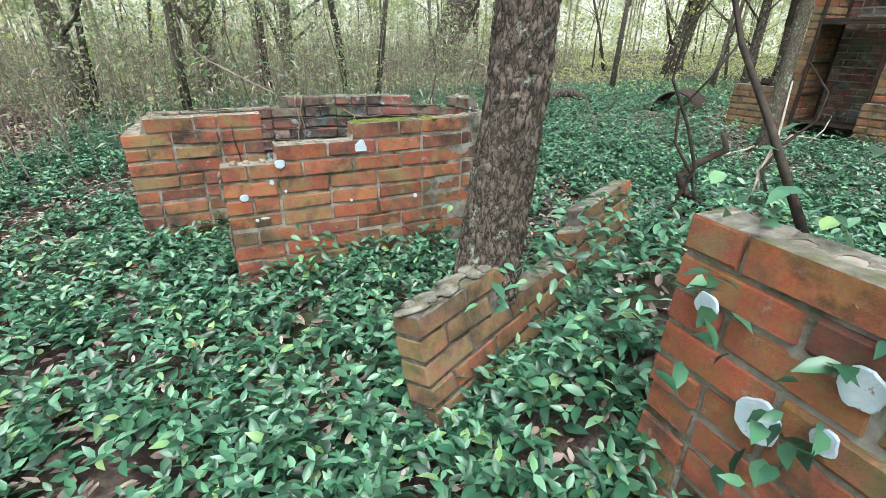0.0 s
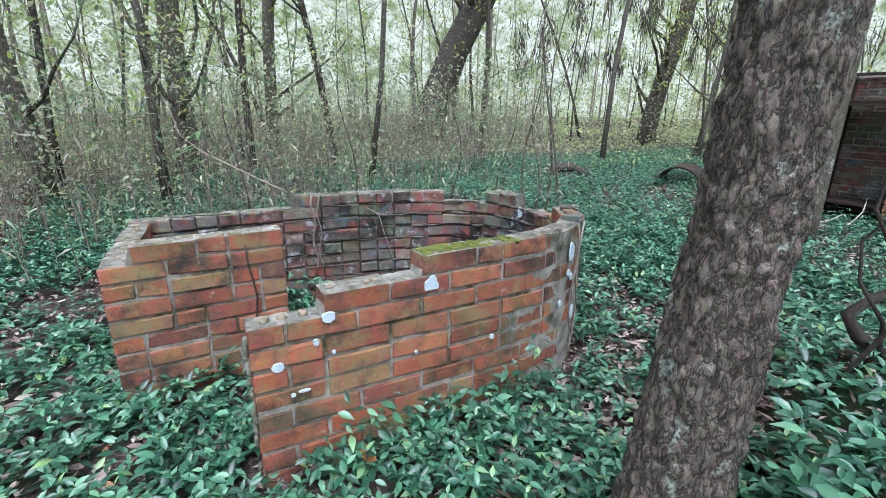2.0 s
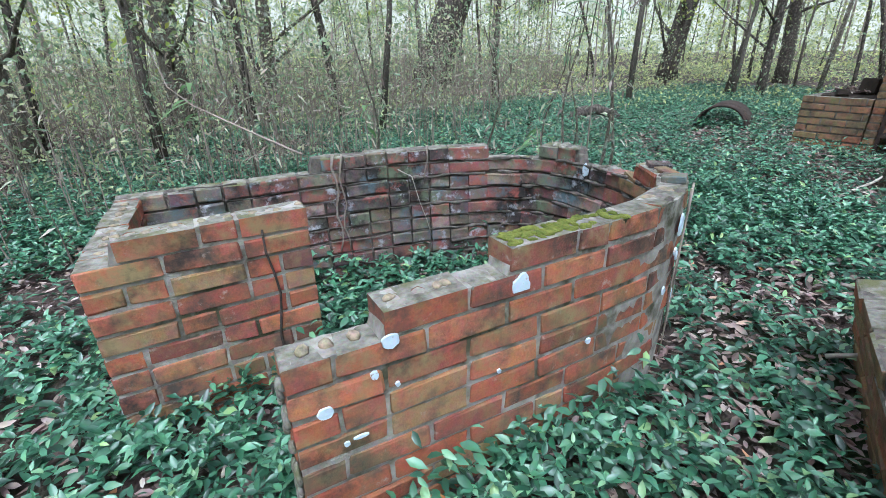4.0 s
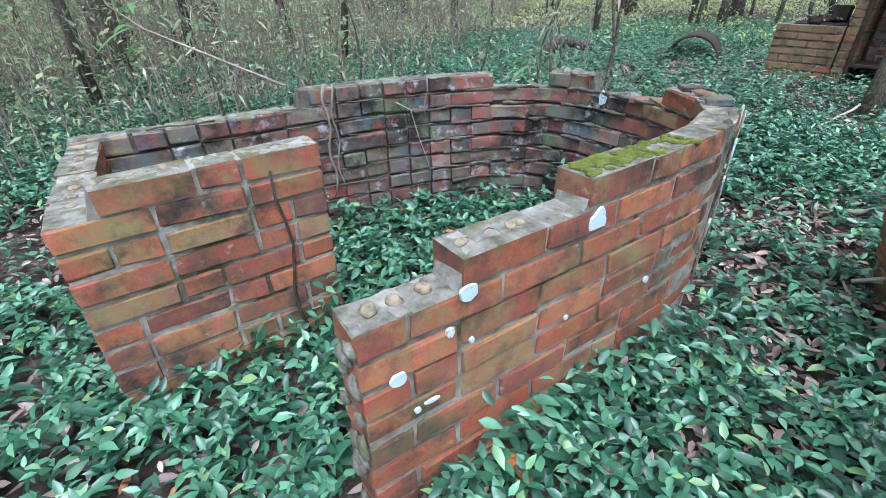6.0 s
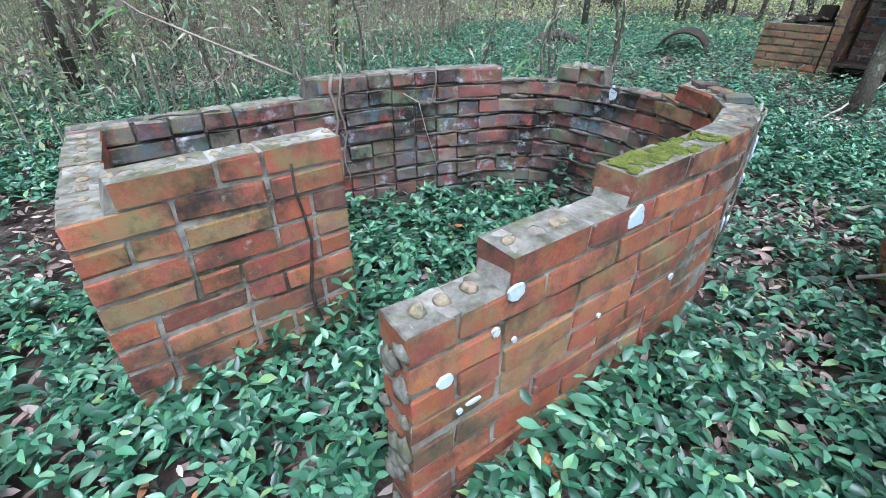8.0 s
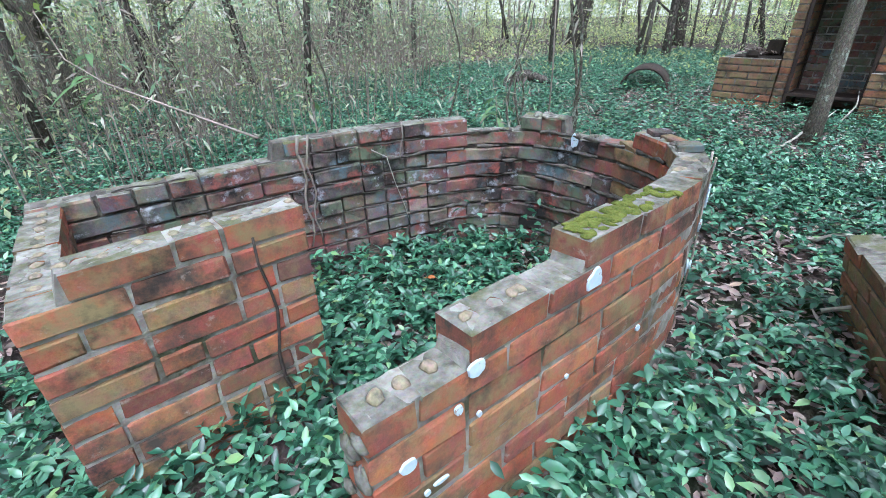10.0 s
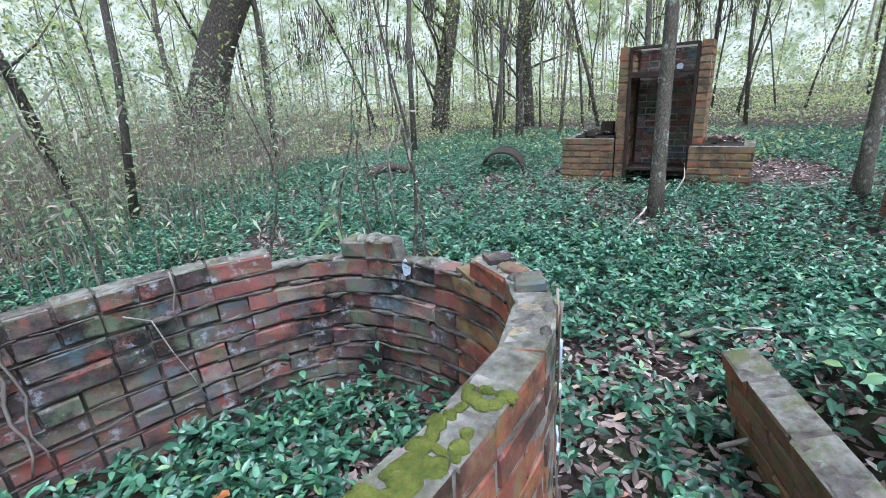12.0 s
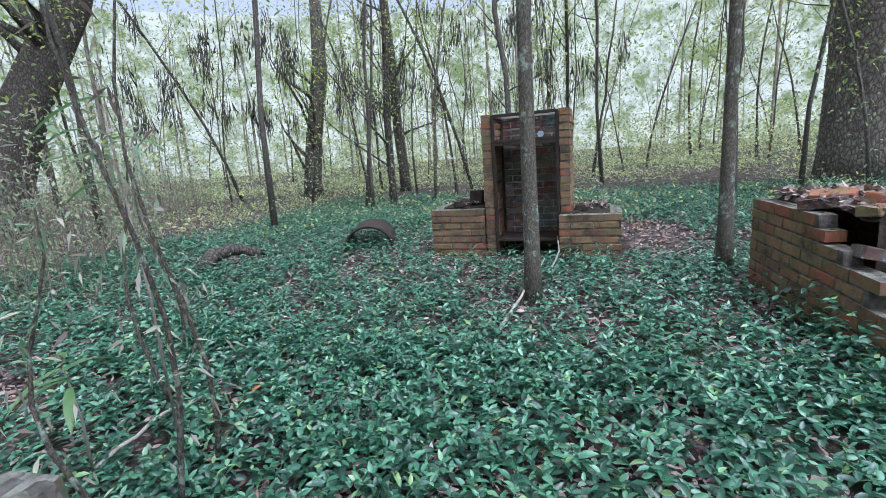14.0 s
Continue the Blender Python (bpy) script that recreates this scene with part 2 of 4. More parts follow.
def data_of(name, bm, material, smooth=False):
    me = bpy.data.meshes.new(name)
    bmesh.ops.recalc_face_normals(bm, faces=bm.faces)
    bm.to_mesh(me)
    bm.free()
    me.materials.append(material)
    if smooth:
        me.polygons.foreach_set("use_smooth", [True] * len(me.polygons))
    return me


def part(name, me, parent, label="", m=None):
    ob = new(name, me)
    ob.parent = parent
    if m is not None:
        ob.matrix_basis = m
    if label:
        ob["label"] = label
    return ob


def box_bm(sx, sy, sz, bevel=0.0, jitter=0.0, seed=0):
    """A box with its base at z 0, chamfered and slightly uneven."""
    bm = bmesh.new()
    bmesh.ops.create_cube(bm, size=1)
    for v in bm.verts:
        v.co = Vector((v.co.x * sx, v.co.y * sy, (v.co.z + 0.5) * sz))
    if bevel:
        bmesh.ops.bevel(bm, geom=bm.edges[:], offset=bevel, segments=1, affect="EDGES")
    q = random.Random(seed)
    for v in bm.verts:
        v.co += Vector((q.uniform(-jitter, jitter), q.uniform(-jitter, jitter), q.uniform(-jitter, jitter)))
    return bm


def tube(points, radii, sides=8, wob=0.0, seed=0):
    """Verts and faces of a tapering tube along points."""
    pts = [Vector(p) for p in points]
    vs, fs = [], []
    for i, p in enumerate(pts):
        d = (pts[min(i + 1, len(pts) - 1)] - pts[max(i - 1, 0)]).normalized()
        a = d.orthogonal().normalized() if abs(d.z) < 0.9 else Vector((1, 0, 0))
        a = (a - d * a.dot(d)).normalized()
        b = d.cross(a)
        for k in range(sides):
            t = 2 * math.pi * k / sides
            w = 1 + wob * noise.noise(Vector((math.cos(t) * 1.5, math.sin(t) * 1.5, i * 0.6 + seed)))
            vs.append(p + (a * math.cos(t) + b * math.sin(t)) * radii[i] * w)
    for i in range(len(pts) - 1):
        for k in range(sides):
            j = (k + 1) % sides
            fs.append((i * sides + k, i * sides + j, (i + 1) * sides + j, (i + 1) * sides + k))
    fs.append(tuple(range(sides))[::-1])
    fs.append(tuple(len(vs) - sides + k for k in range(sides)))
    return vs, fs


class Bag:
    """Collects several pieces into one mesh."""
    def __init__(self):
        self.v, self.f = [], []

    def add(self, vs, fs):
        o = len(self.v)
        self.v += [tuple(v) for v in vs]
        self.f += [tuple(i + o for i in f) for f in fs]


def ground_z(x, y):
    """The lie of the land: nearly flat, a little higher beyond the enclosure."""
    base = 0.1 / (1 + math.exp(-(x - 2.0) * 1.6)) + 0.06
    u, w = (x - 1.5) * 0.87 + (y + 1.08) * 0.49, (y + 1.08) * 0.87 - (x - 1.5) * 0.49
    base += 0.36 * math.exp(-(u / 0.95) ** 4 - (w / 0.34) ** 4)
    return base + 0.03 * noise.noise(Vector((x * 0.8, y * 0.8, 0))) + 0.012 * noise.noise(Vector((x * 3, y * 3, 5)))


def field(leaf, scale, pos, yaw, pitch, roll):
    """Copies of a small leaf shape (verts, faces) at many poses, as arrays for one mesh."""
    lv, lf = np.array(leaf[0]), np.array(leaf[1])
    n = len(pos)
    cy, sy, cp, sp, cr, sr = np.cos(yaw), np.sin(yaw), np.cos(pitch), np.sin(pitch), np.cos(roll), np.sin(roll)
    x, y, z = lv[:, 0][None] * scale[:, None], lv[:, 1][None] * scale[:, None], lv[:, 2][None] * scale[:, None]
    y1, z1 = y * cr[:, None] - z * sr[:, None], y * sr[:, None] + z * cr[:, None]
    x2, z2 = x * cp[:, None] - z1 * sp[:, None], x * sp[:, None] + z1 * cp[:, None]
    x3, y3 = x2 * cy[:, None] - y1 * sy[:, None], x2 * sy[:, None] + y1 * cy[:, None]
    v = np.stack([x3, y3, z2], -1) + pos[:, None, :]
    f = lf[None] + (np.arange(n) * len(lv))[:, None, None]
    return v.reshape(-1, 3), f.reshape(-1, lf.shape[1])


def quick_mesh(name, v, f, material, smooth=False):
    me = bpy.data.meshes.new(name)
    k = f.shape[1]
    me.vertices.add(len(v))
    me.vertices.foreach_set("co", v.astype(np.float32).ravel())
    me.loops.add(f.size)
    me.loops.foreach_set("vertex_index", f.astype(np.int32).ravel())
    me.polygons.add(len(f))
    me.polygons.foreach_set("loop_start", np.arange(0, f.size, k, dtype=np.int32))
    me.update(calc_edges=True)
    me.materials.append(material)
    if smooth:
        me.polygons.foreach_set("use_smooth", np.ones(len(f), dtype=bool))
    return me


LEAF = ([(0, 0, 0), (0.28, 0.2, 0.07), (0.6, 0.18, 0.08), (1, 0, -0.08), (0.6, -0.18, 0.08), (0.28, -0.2, 0.07), (0.28, 0, 0.0), (0.58, 0, 0.015)],
        [(0, 6, 1), (6, 7, 2), (6, 2, 1), (7, 3, 2), (0, 5, 6), (5, 4, 7), (5, 7, 6), (4, 3, 7)])
CURL = ([(0, 0, 0), (0.25, 0.17, 0.09), (0.65, 0.17, 0.12), (1, 0.02, 0.1), (0.7, -0.15, 0.02), (0.3, -0.18, 0.06), (0.5, 0.0, -0.04)], [(0, 6, 1), (1, 6, 2), (6, 3, 2), (0, 5, 6), (5, 4, 6), (4, 3, 6)])
LEAF4 = ([(0, 0, 0), (0.45, 0.21, 0.08), (1, 0, -0.06), (0.45, -0.21, 0.08), (0.45, 0, 0.01)], [(0, 4, 1), (4, 2, 1), (0, 3, 4), (3, 2, 4)])
BLADE = ([(0, 0, 0), (0.35, 0.09, 0.03), (1, 0, -0.12), (0.35, -0.09, 0.03)], [(0, 3, 2, 1)])
CARD = ([(0, 0, 0), (0.5, 0.22, 0.08), (1, 0, 0), (0.5, -0.22, 0.02)], [(0, 3, 2, 1)])

# ---- ground ----
gx = np.concatenate([-np.geomspace(400, 7, 14), np.linspace(-6, 14, 240), np.geomspace(15, 400, 14)])
gy = np.concatenate([-np.geomspace(400, 7, 14), np.linspace(-6, 12, 216), np.geomspace(13, 400, 14)])
gv = np.array([(x, y, ground_z(x, y)) for y in gy for x in gx])
nx = len(gx)
gf = np.array([(j * nx + i, j * nx + i + 1, (j + 1) * nx + i + 1, (j + 1) * nx + i) for j in range(len(gy) - 1) for i in range(nx - 1)])
ground = tagged(new("ground", quick_mesh("ground", gv, gf, M_GROUND, True)), "brown leaf-littered woodland soil under creeping plants", "ground", kind="structure")

# ---- the brick enclosure ----
COURSE, STEP, BL, BW, BH = 0.07, 0.2135, 0.203, 0.096, 0.058


def smooth_path(pts, n=24):
    """Points close together on a curve through pts."""
    p = [Vector((*q, 0)) for q in pts]
    p = [2 * p[0] - p[1]] + p + [2 * p[-1] - p[-2]]
    out = []
    for i in range(1, len(p) - 2):
        for k in range(n):
            t = k / n
            a, b, c, d = p[i - 1], p[i], p[i + 1], p[i + 2]
            out.append(0.5 * (2 * b + (c - a) * t + (2 * a - 5 * b + 4 * c - d) * t * t + (3 * b - a - 3 * c + d) * t ** 3))
    out.append(p[-2])
    return out


class Line:
    """A plan line measured along its length; inward is to its left."""
    def __init__(self, pts):
        self.p = pts
        self.s = [0.0]
        for a, b in zip(pts, pts[1:]):
            self.s.append(self.s[-1] + (b - a).length)
        self.length = self.s[-1]

    def at(self, s):
        s = min(max(s, 0), self.length)
        i = max(k for k in range(len(self.s) - 1) if self.s[k] <= s)
        d = (self.p[i + 1] - self.p[i]).normalized()
        return self.p[i] + d * (s - self.s[i]), d, Vector((-d.y, d.x, 0))


BRICKS = {}


def brick_data(material, kind, var):
    """Shared brick meshes: plain and cored ones, slightly different from one another."""
    key = (material.name, kind, var)
    if key not in BRICKS:
        if kind == "cored":
            bm = bmesh.new()
            q = random.Random(var)
            x, y, h = BL / 2, BW / 2, BH
            outer = [bm.verts.new((a * x, b * y, h)) for a, b in ((-1, -1), (1, -1), (1, 1), (-1, 1))]
            edges = [bm.edges.new((outer[k], outer[(k + 1) % 4])) for k in range(4)]
            for cx in (-0.062, 0, 0.062):
                ring = [bm.verts.new((cx + 0.017 * math.cos(k * math.pi / 5), 0.017 * math.sin(k * math.pi / 5), h)) for k in range(10)]
                low = [bm.verts.new((v.co.x * 1.0, v.co.y, h - 0.03)) for v in ring]
                edges += [bm.edges.new((ring[k], ring[(k + 1) % 10])) for k in range(10)]
                for k in range(10):
                    bm.faces.new((ring[k], ring[(k + 1) % 10], low[(k + 1) % 10], low[k]))
                bm.faces.new(low)
            bmesh.ops.triangle_fill(bm, use_beauty=True, edges=edges)
            base = [bm.verts.new((v.co.x, v.co.y, 0)) for v in outer]
            for k in range(4):
                bm.faces.new((outer[k], outer[(k + 1) % 4], base[(k + 1) % 4], base[k]))
            bm.faces.new(base)
            for v in bm.verts:
                v.co += Vector((q.uniform(-1, 1), q.uniform(-1, 1), q.uniform(-1, 1))) * 0.002
        else:
            bm = box_bm(BL, BW, BH, 0.005, 0.003, var)
        me = data_of("brick", bm, material)
        if kind != "plain":
            me.materials.append(M_CAP)
            for f in me.polygons:
                if f.normal.z > 0.5 and f.center.z > BH - 0.008:
                    f.material_index = 1
        BRICKS[key] = me
    return BRICKS[key]


def core_mesh(name, line, s0, s1, low, top, inset, thick, material):
    """The mortar body of a wall between two lengths, its top following top(s)."""
    n = max(2, int((s1 - s0) / 0.02))
    vs, fs = [], []
    for i in range(n + 1):
        s = s0 + (s1 - s0) * i / n
        p, d, inn = line.at(s)
        e = 0.004 * noise.noise(Vector((s * 30, 0, 2)))
        z = top(s) + 0.006 * noise.noise(Vector((s * 25, 7, 2)))
        for off, zz in ((inset + e, low(s)), (inset + e, z), (thick - inset + e, z), (thick - inset + e, low(s))):
            q = p + inn * off
            vs.append((q.x, q.y, zz))
    for i in range(n):
        for k in range(3):
            fs.append((4 * i + k, 4 * i + 4 + k, 4 * i + 5 + k, 4 * i + 1 + k))
    fs += [(0, 1, 2, 3), (4 * n + 3, 4 * n + 2, 4 * n + 1, 4 * n)]
    return mesh_of(name, vs, fs, material)


def brick_wall(name, label, line, s0, s1, low, count, material, thick=BW, shift=0.0, loose=0.0, first=0, halves=0.0, cored_to=99.0, joint=0.0065):
    """A single-leaf wall in running bond; count(s) gives the courses standing at s."""
    top = lambda s: low(s) + count(s) * COURSE - 0.013
    wall = tagged(new(name, core_mesh(name, line, s0 + 0.008, s1 - 0.008, low, top, joint, thick, M_GREYMORTAR if joint > 0.015 or material is M_OCHRE else M_MORTAR)), label, "brick wall", kind="structure")
    q = random.Random(hash_of(name))
    most = int(max(count(s0 + (s1 - s0) * k / 200) for k in range(201)))
    for c in range(first, most):
        s = s0 - (STEP / 2 if c % 2 else 0) + shift
        while s < s1 - 0.02:
            long = STEP / 2 if q.random() < halves else STEP
            a, b = max(s, s0), min(s + long, s1)
            s += long
            if b - a < 0.04 or count((a + b) / 2) < c + 0.5:
                continue
            p, d, inn = line.at((a + b) / 2)
            h0, d0, _ = line.at(a)
            h1, d1, _ = line.at(b)
            ch = (h1 - h0).normalized()
            inn = Vector((-ch.y, ch.x, 0))
            mid = (h0 + h1) / 2 + inn * (BW / 2 + q.uniform(-1, 1) * (0.003 + loose))
            z = low((a + b) / 2) + c * COURSE + q.uniform(-1, 1) * (0.001 + loose * 0.5)
            turn = math.degrees(math.atan2(ch.y, ch.x)) + q.uniform(-1, 1) * (0.7 + loose * 300)
            is_top = min(count(a + 0.01), count((a + b) / 2), count(b - 0.01)) < c + 1.5
            me = brick_data(material, ("cored" if b - a > 0.15 and b < cored_to and count(b - 0.01) < c + 1.5 else "capped") if is_top else "plain", q.randrange(6))
            k = (b - a - 0.0105) / BL
            part("brick", me, wall, "", pose(mid.x, mid.y, z, q.uniform(-1, 1) * loose * 150, q.uniform(-1, 1) * (0.5 + loose * 150), turn) @ Matrix.Diagonal((k, 1, 1, 1)))
    return wall


def hash_of(text):
    return sum((i + 1) * ord(c) for i, c in enumerate(text))


RING = Line(smooth_path([(0, 0), (0.3, 0), (0.62, 0), (0.92, 0.004), (1.1, 0.025), (1.225, 0.062), (1.36, 0.14), (1.46, 0.245), (1.53, 0.38), (1.568, 0.55), (1.578, 0.71),
                         (1.562, 0.86), (1.52, 1.0), (1.43, 1.12), (1.315, 1.2), (1.15, 1.275), (0.95, 1.335), (0.7, 1.385), (0.4, 1.42), (0.0, 1.44), (-0.385, 1.445)], 10))
SIDE = Line([Vector((-0.383, 1.347, 0)), Vector((-0.412, 0.74, 0))])
PANEL = Line([Vector((-0.415, 0.641, 0)), Vector((0.222, 0.66, 0))])
S_OF = lambda x, y: min(range(len(RING.p)), key=lambda i: (RING.p[i] - Vector((x, y, 0))).length)
near_s = lambda x, y: RING.s[S_OF(x, y)]
S_RIM, S_GAP, S_CAP0, S_CAP1, S_DROP, S_RISE = near_s(1.54, 0.42), near_s(1.57, 0.6), near_s(1.57, 0.8), near_s(1.52, 1.0), near_s(1.2, 1.255), near_s(0.4, 1.42)


def ring_low(s):
    return -0.007 - 0.028 * min(max((s - 1.4) / 1.4, 0), 1)


def ring_count(s):
    if s < 0.2135:
        return 9
    if s < 0.534:
        return 10
    if s < S_RIM:
        return 11
    if s < S_GAP:
        return 10
    if s < S_CAP0:
        return 10
    if s < S_CAP1:
        return 11
    if s < S_DROP:
        return 10
    if s < S_RISE:
        return 11
    return 10


S_BACK = near_s(1.56, 0.5)
wall_front = brick_wall("wall_front", "low curved red brick wall with a stepped broken end and moss on top", RING, 0.0, S_BACK, ring_low, ring_count, M_BRICK, first=1, shift=-STEP / 2, halves=0.1, cored_to=1.0)
wall_back = brick_wall("wall_back", "weathered curved back wall of stained brick with bulging mortar joints", RING, S_BACK, RING.length, ring_low, ring_count, M_INNER, first=1, loose=0.0065, halves=0.74, cored_to=0.0, joint=0.017)
panel_low = lambda s: -0.04
wall_side = brick_wall("wall_side", "short red brick side wall topped with cored bricks", SIDE, 0.0, SIDE.length, panel_low, lambda s: 10, M_BRICK, first=0, halves=0.3)
wall_panel = brick_wall("wall_panel", "straight red brick wall panel beside a doorway gap", PANEL, 0.0, PANEL.length, panel_low, lambda s: 10 if s < 0.09 else 11, M_BRICK, first=0, halves=0.38)

# ---- the roofless brick closet with low side piers ----
def straight(a, b):
    return Line([Vector((*a, 0)), Vector((*b, 0))])


def local(x, y, yaw=4.0, o=(5.61, 0.84)):
    c, s = math.cos(radians(yaw)), math.sin(radians(yaw))
    return (o[0] + c * x - s * y, o[1] + s * x + c * y)


T0 = 0.1
tl = lambda s: T0
def tower_wall(name, label, a, b, n, mat=None):
    return brick_wall(name, label, straight(local(*a), local(*b)), 0, (Vector(a) - Vector(b)).length, tl, (lambda s: n) if not callable(n) else n, mat or M_OCHRE)


# front faces look towards -x; each wall runs so that its outer side lies to the right of its direction
tower_wall("wall_tower_left", "tall ochre brick side wall of a roofless closet", (0.6, 0.415), (0.0, 0.415), 21)
tower_wall("wall_tower_right", "tall ochre brick side wall of a roofless closet", (0.0, -0.42), (0.6, -0.42), 21)
# The back takes the duller, darker brick.
tower_wall("wall_tower_back", "duller, darker brick back wall of the closet", (0.6, -0.322), (0.6, 0.316), 21, M_INNER)
tower_wall("wall_pier_left", "low ochre brick pier beside the closet", (-0.006, 1.0), (-0.006, 0.42), 8)
tower_wall("wall_pier_left_end", "low ochre brick pier beside the closet", (0.55, 1.0), (0.094, 1.0), 8)
tower_wall("wall_pier_right", "low ochre brick pier beside the closet", (-0.1, -0.31), (-0.1, -0.87), 7)
tower_wall("wall_pier_right_end", "low ochre brick pier beside the closet", (0.0, -0.87), (0.5, -0.87), 7)

# ---- the long collapsed brick wall ----
LONG = straight((4.82, -0.87), (3.3, -1.14))
wall_long = brick_wall("wall_long", "long ochre brick wall with a collapsed end and leaf litter on top", LONG, 0, LONG.length, lambda s: 0.1, lambda s: 10 if s < 0.78 else (8 if s < 1.0 else 7 if s < 1.2 else 5), M_OCHRE)

wall_long_end = brick_wall("wall_long_end", "short end of the long ochre brick wall", straight((4.82, -1.5), (4.82, -0.97)), 0, 0.52, lambda s: 0.1, lambda s: 10, M_OCHRE)

# ---- the broken walls near the start ----
NEAR = straight((0.74, -1.47), (0.7, -2.65))
wall_near = brick_wall("wall_near", "broken red brick wall overgrown with creeper", NEAR, 0, NEAR.length, lambda s: 0.0, lambda s: 12, M_BRICK, halves=0.15)
LEAN = straight((0.46, -1.14), (1.93, -0.38))
wall_lean = brick_wall("wall_lean", "low half-buried brick wall capped with mortar and creeper", LEAN, 0, LEAN.length, lambda s: -0.02, lambda s: 7 if s < 0.36 or s > 1.05 else 5, M_OCHRE, cored_to=0.0)
# it leans to one side about its foot
wall_lean.matrix_basis = Matrix.Translation((0.46, -1.14, 0)) @ Matrix.Rotation(radians(-13), 4, Vector((0.888, 0.459, 0))) @ Matrix.Translation((-0.46, 1.14, 0))


# ---- trees ----
def tree_thing(label, points, radii, material, limbs=(), sides=10, wob=0.12, leaves=0, spread=1.0, seed=1, size=0.07):
    """A tree: tapered trunk, limbs and a loose crown of small leaves; its origin at the base."""
    q = random.Random(seed)
    o = Vector(points[0])
    tree = tagged(new("tree"), label, "tree")
    tree.location = o
    bag = Bag()
    pts = [Vector(p) - o for p in points]
    bag.add(*tube(pts, radii, sides, wob, seed))
    ends = []
    for f, ang, up, ln in limbs:
        i = min(int(f * (len(pts) - 1)), len(pts) - 2)
        a = pts[i].lerp(pts[i + 1], f * (len(pts) - 1) - i)
        r = radii[i] * 0.32
        d = Vector((math.cos(ang), math.sin(ang), up)).normalized()
        p, line_pts = a, [a]
        for k in range(4):
            d = (d + Vector((q.uniform(-0.35, 0.35), q.uniform(-0.35, 0.35), q.uniform(-0.1, 0.35)))).normalized()
            p = p + d * ln / 4
            line_pts.append(p)
        bag.add(*tube(line_pts, [r, r * 0.75, r * 0.55, r * 0.35, r * 0.12], 5))
        ends += line_pts[2:]
    part("trunk", mesh_of("trunk", bag.v, bag.f, material, True), tree)
    if leaves and ends:
        n = leaves
        pick = rng.integers(0, len(ends), n)
        pos = np.array([tuple(e) for e in ends])[pick] + rng.normal(0, 0.33 * spread, (n, 3)) * np.array([1, 1, 0.7])
        v, f = field(CARD, rng.uniform(0.6, 1.3, n) * size, pos, rng.uniform(0, 6.3, n), rng.uniform(-1, 1, n), rng.uniform(-1, 1, n))
        part("crown", quick_mesh("crown", v, f, M_CANOPY), tree)
    return tree


def limbs_for(n, seed, lo=0.35, ln=1.2):
    q = random.Random(seed)
    return [(q.uniform(lo, 0.97), q.uniform(0, 6.28), q.uniform(0.2, 1.0), ln * q.uniform(0.5, 1.3)) for _ in range(n)]


def bark_trunk(label, points, radii):
    """A stout trunk whose lower part carries scaly bark plates as relief."""
    tree = tagged(new("tree"), label, "tree")
    o = Vector(points[0])
    tree.location = o
    sides, rows = 110, 300
    vs, fs = [], []
    for i in range(rows):
        u = (i / (rows - 1)) ** 1.5 * (len(points) - 1)
        k = min(int(u), len(points) - 2)
        p, r = Vector(points[k]).lerp(Vector(points[k + 1]), u - k) - o, radii[k] + (radii[k + 1] - radii[k]) * (u - k)
        for j in range(sides):
            a = 2 * math.pi * j / sides
            d = Vector((math.cos(a), math.sin(a), 0))
            q = p + d * r
            wob = 0.1 * noise.noise(Vector((d.x * 1.3, d.y * 1.3, p.z * 0.9)))
            w = Vector((q.x * 30, q.y * 30, q.z * 14)) + 1.2 * noise.noise_vector(q * 12)
            dist = noise.voronoi(w)[0]
            plate = min(max((dist[1] - dist[0]) * 2.6, 0), 1)
            lift = 0.5 + 0.5 * noise.noise(w * 0.6)
            vs.append(q + d * (r * wob + 0.011 * plate * (0.5 + lift) + 0.002 * noise.noise(q * 130)))
    for i in range(rows - 1):
        for j in range(sides):
            e = (j + 1) % sides
            fs.append((i * sides + j, i * sides + e, (i + 1) * sides + e, (i + 1) * sides + j))
    part("trunk", mesh_of("trunk", vs, fs, M_PINE, True), tree)
    ends = []
    q = random.Random(12)
    for k in range(9):
        a, z = q.uniform(0, 6.28), q.uniform(3.2, 5.8)
        p = Vector((0.15, -0.03, z))
        d = Vector((math.cos(a), math.sin(a), 0.5)).normalized()
        pts = [p]
        for j in range(4):
            d = (d + Vector((q.uniform(-0.3, 0.3), q.uniform(-0.3, 0.3), q.uniform(-0.1, 0.3)))).normalized()
            pts.append(pts[-1] + d * 0.45)
        vs, fs = tube(pts, [0.035, 0.028, 0.02, 0.012, 0.005], 6)
        part("limb", mesh_of("limb", vs, fs, M_PINE, True), tree)
        ends += pts[2:]
    n = 900
    pos = np.array([tuple(e) for e in ends])[rng.integers(0, len(ends), n)] + rng.normal(0, 0.3, (n, 3))
    v, f = field(CARD, rng.uniform(0.05, 0.1, n), pos, rng.uniform(0, 6.3, n), rng.uniform(-1, 1, n), rng.uniform(-1, 1, n))
    part("crown", quick_mesh("crown", v, f, M_CANOPY), tree)
    return tree


bark_trunk("large rough-barked tree standing beside the broken wall", [(0.73, -0.78, -0.05), (0.745, -0.78, 0.15), (0.785, -0.775, 0.45), (0.84, -0.77, 0.95), (0.865, -0.77, 1.4), (0.9, -0.77, 2.6), (0.94, -0.77, 6)],
           [0.165, 0.12, 0.099, 0.085, 0.08, 0.077, 0.05])
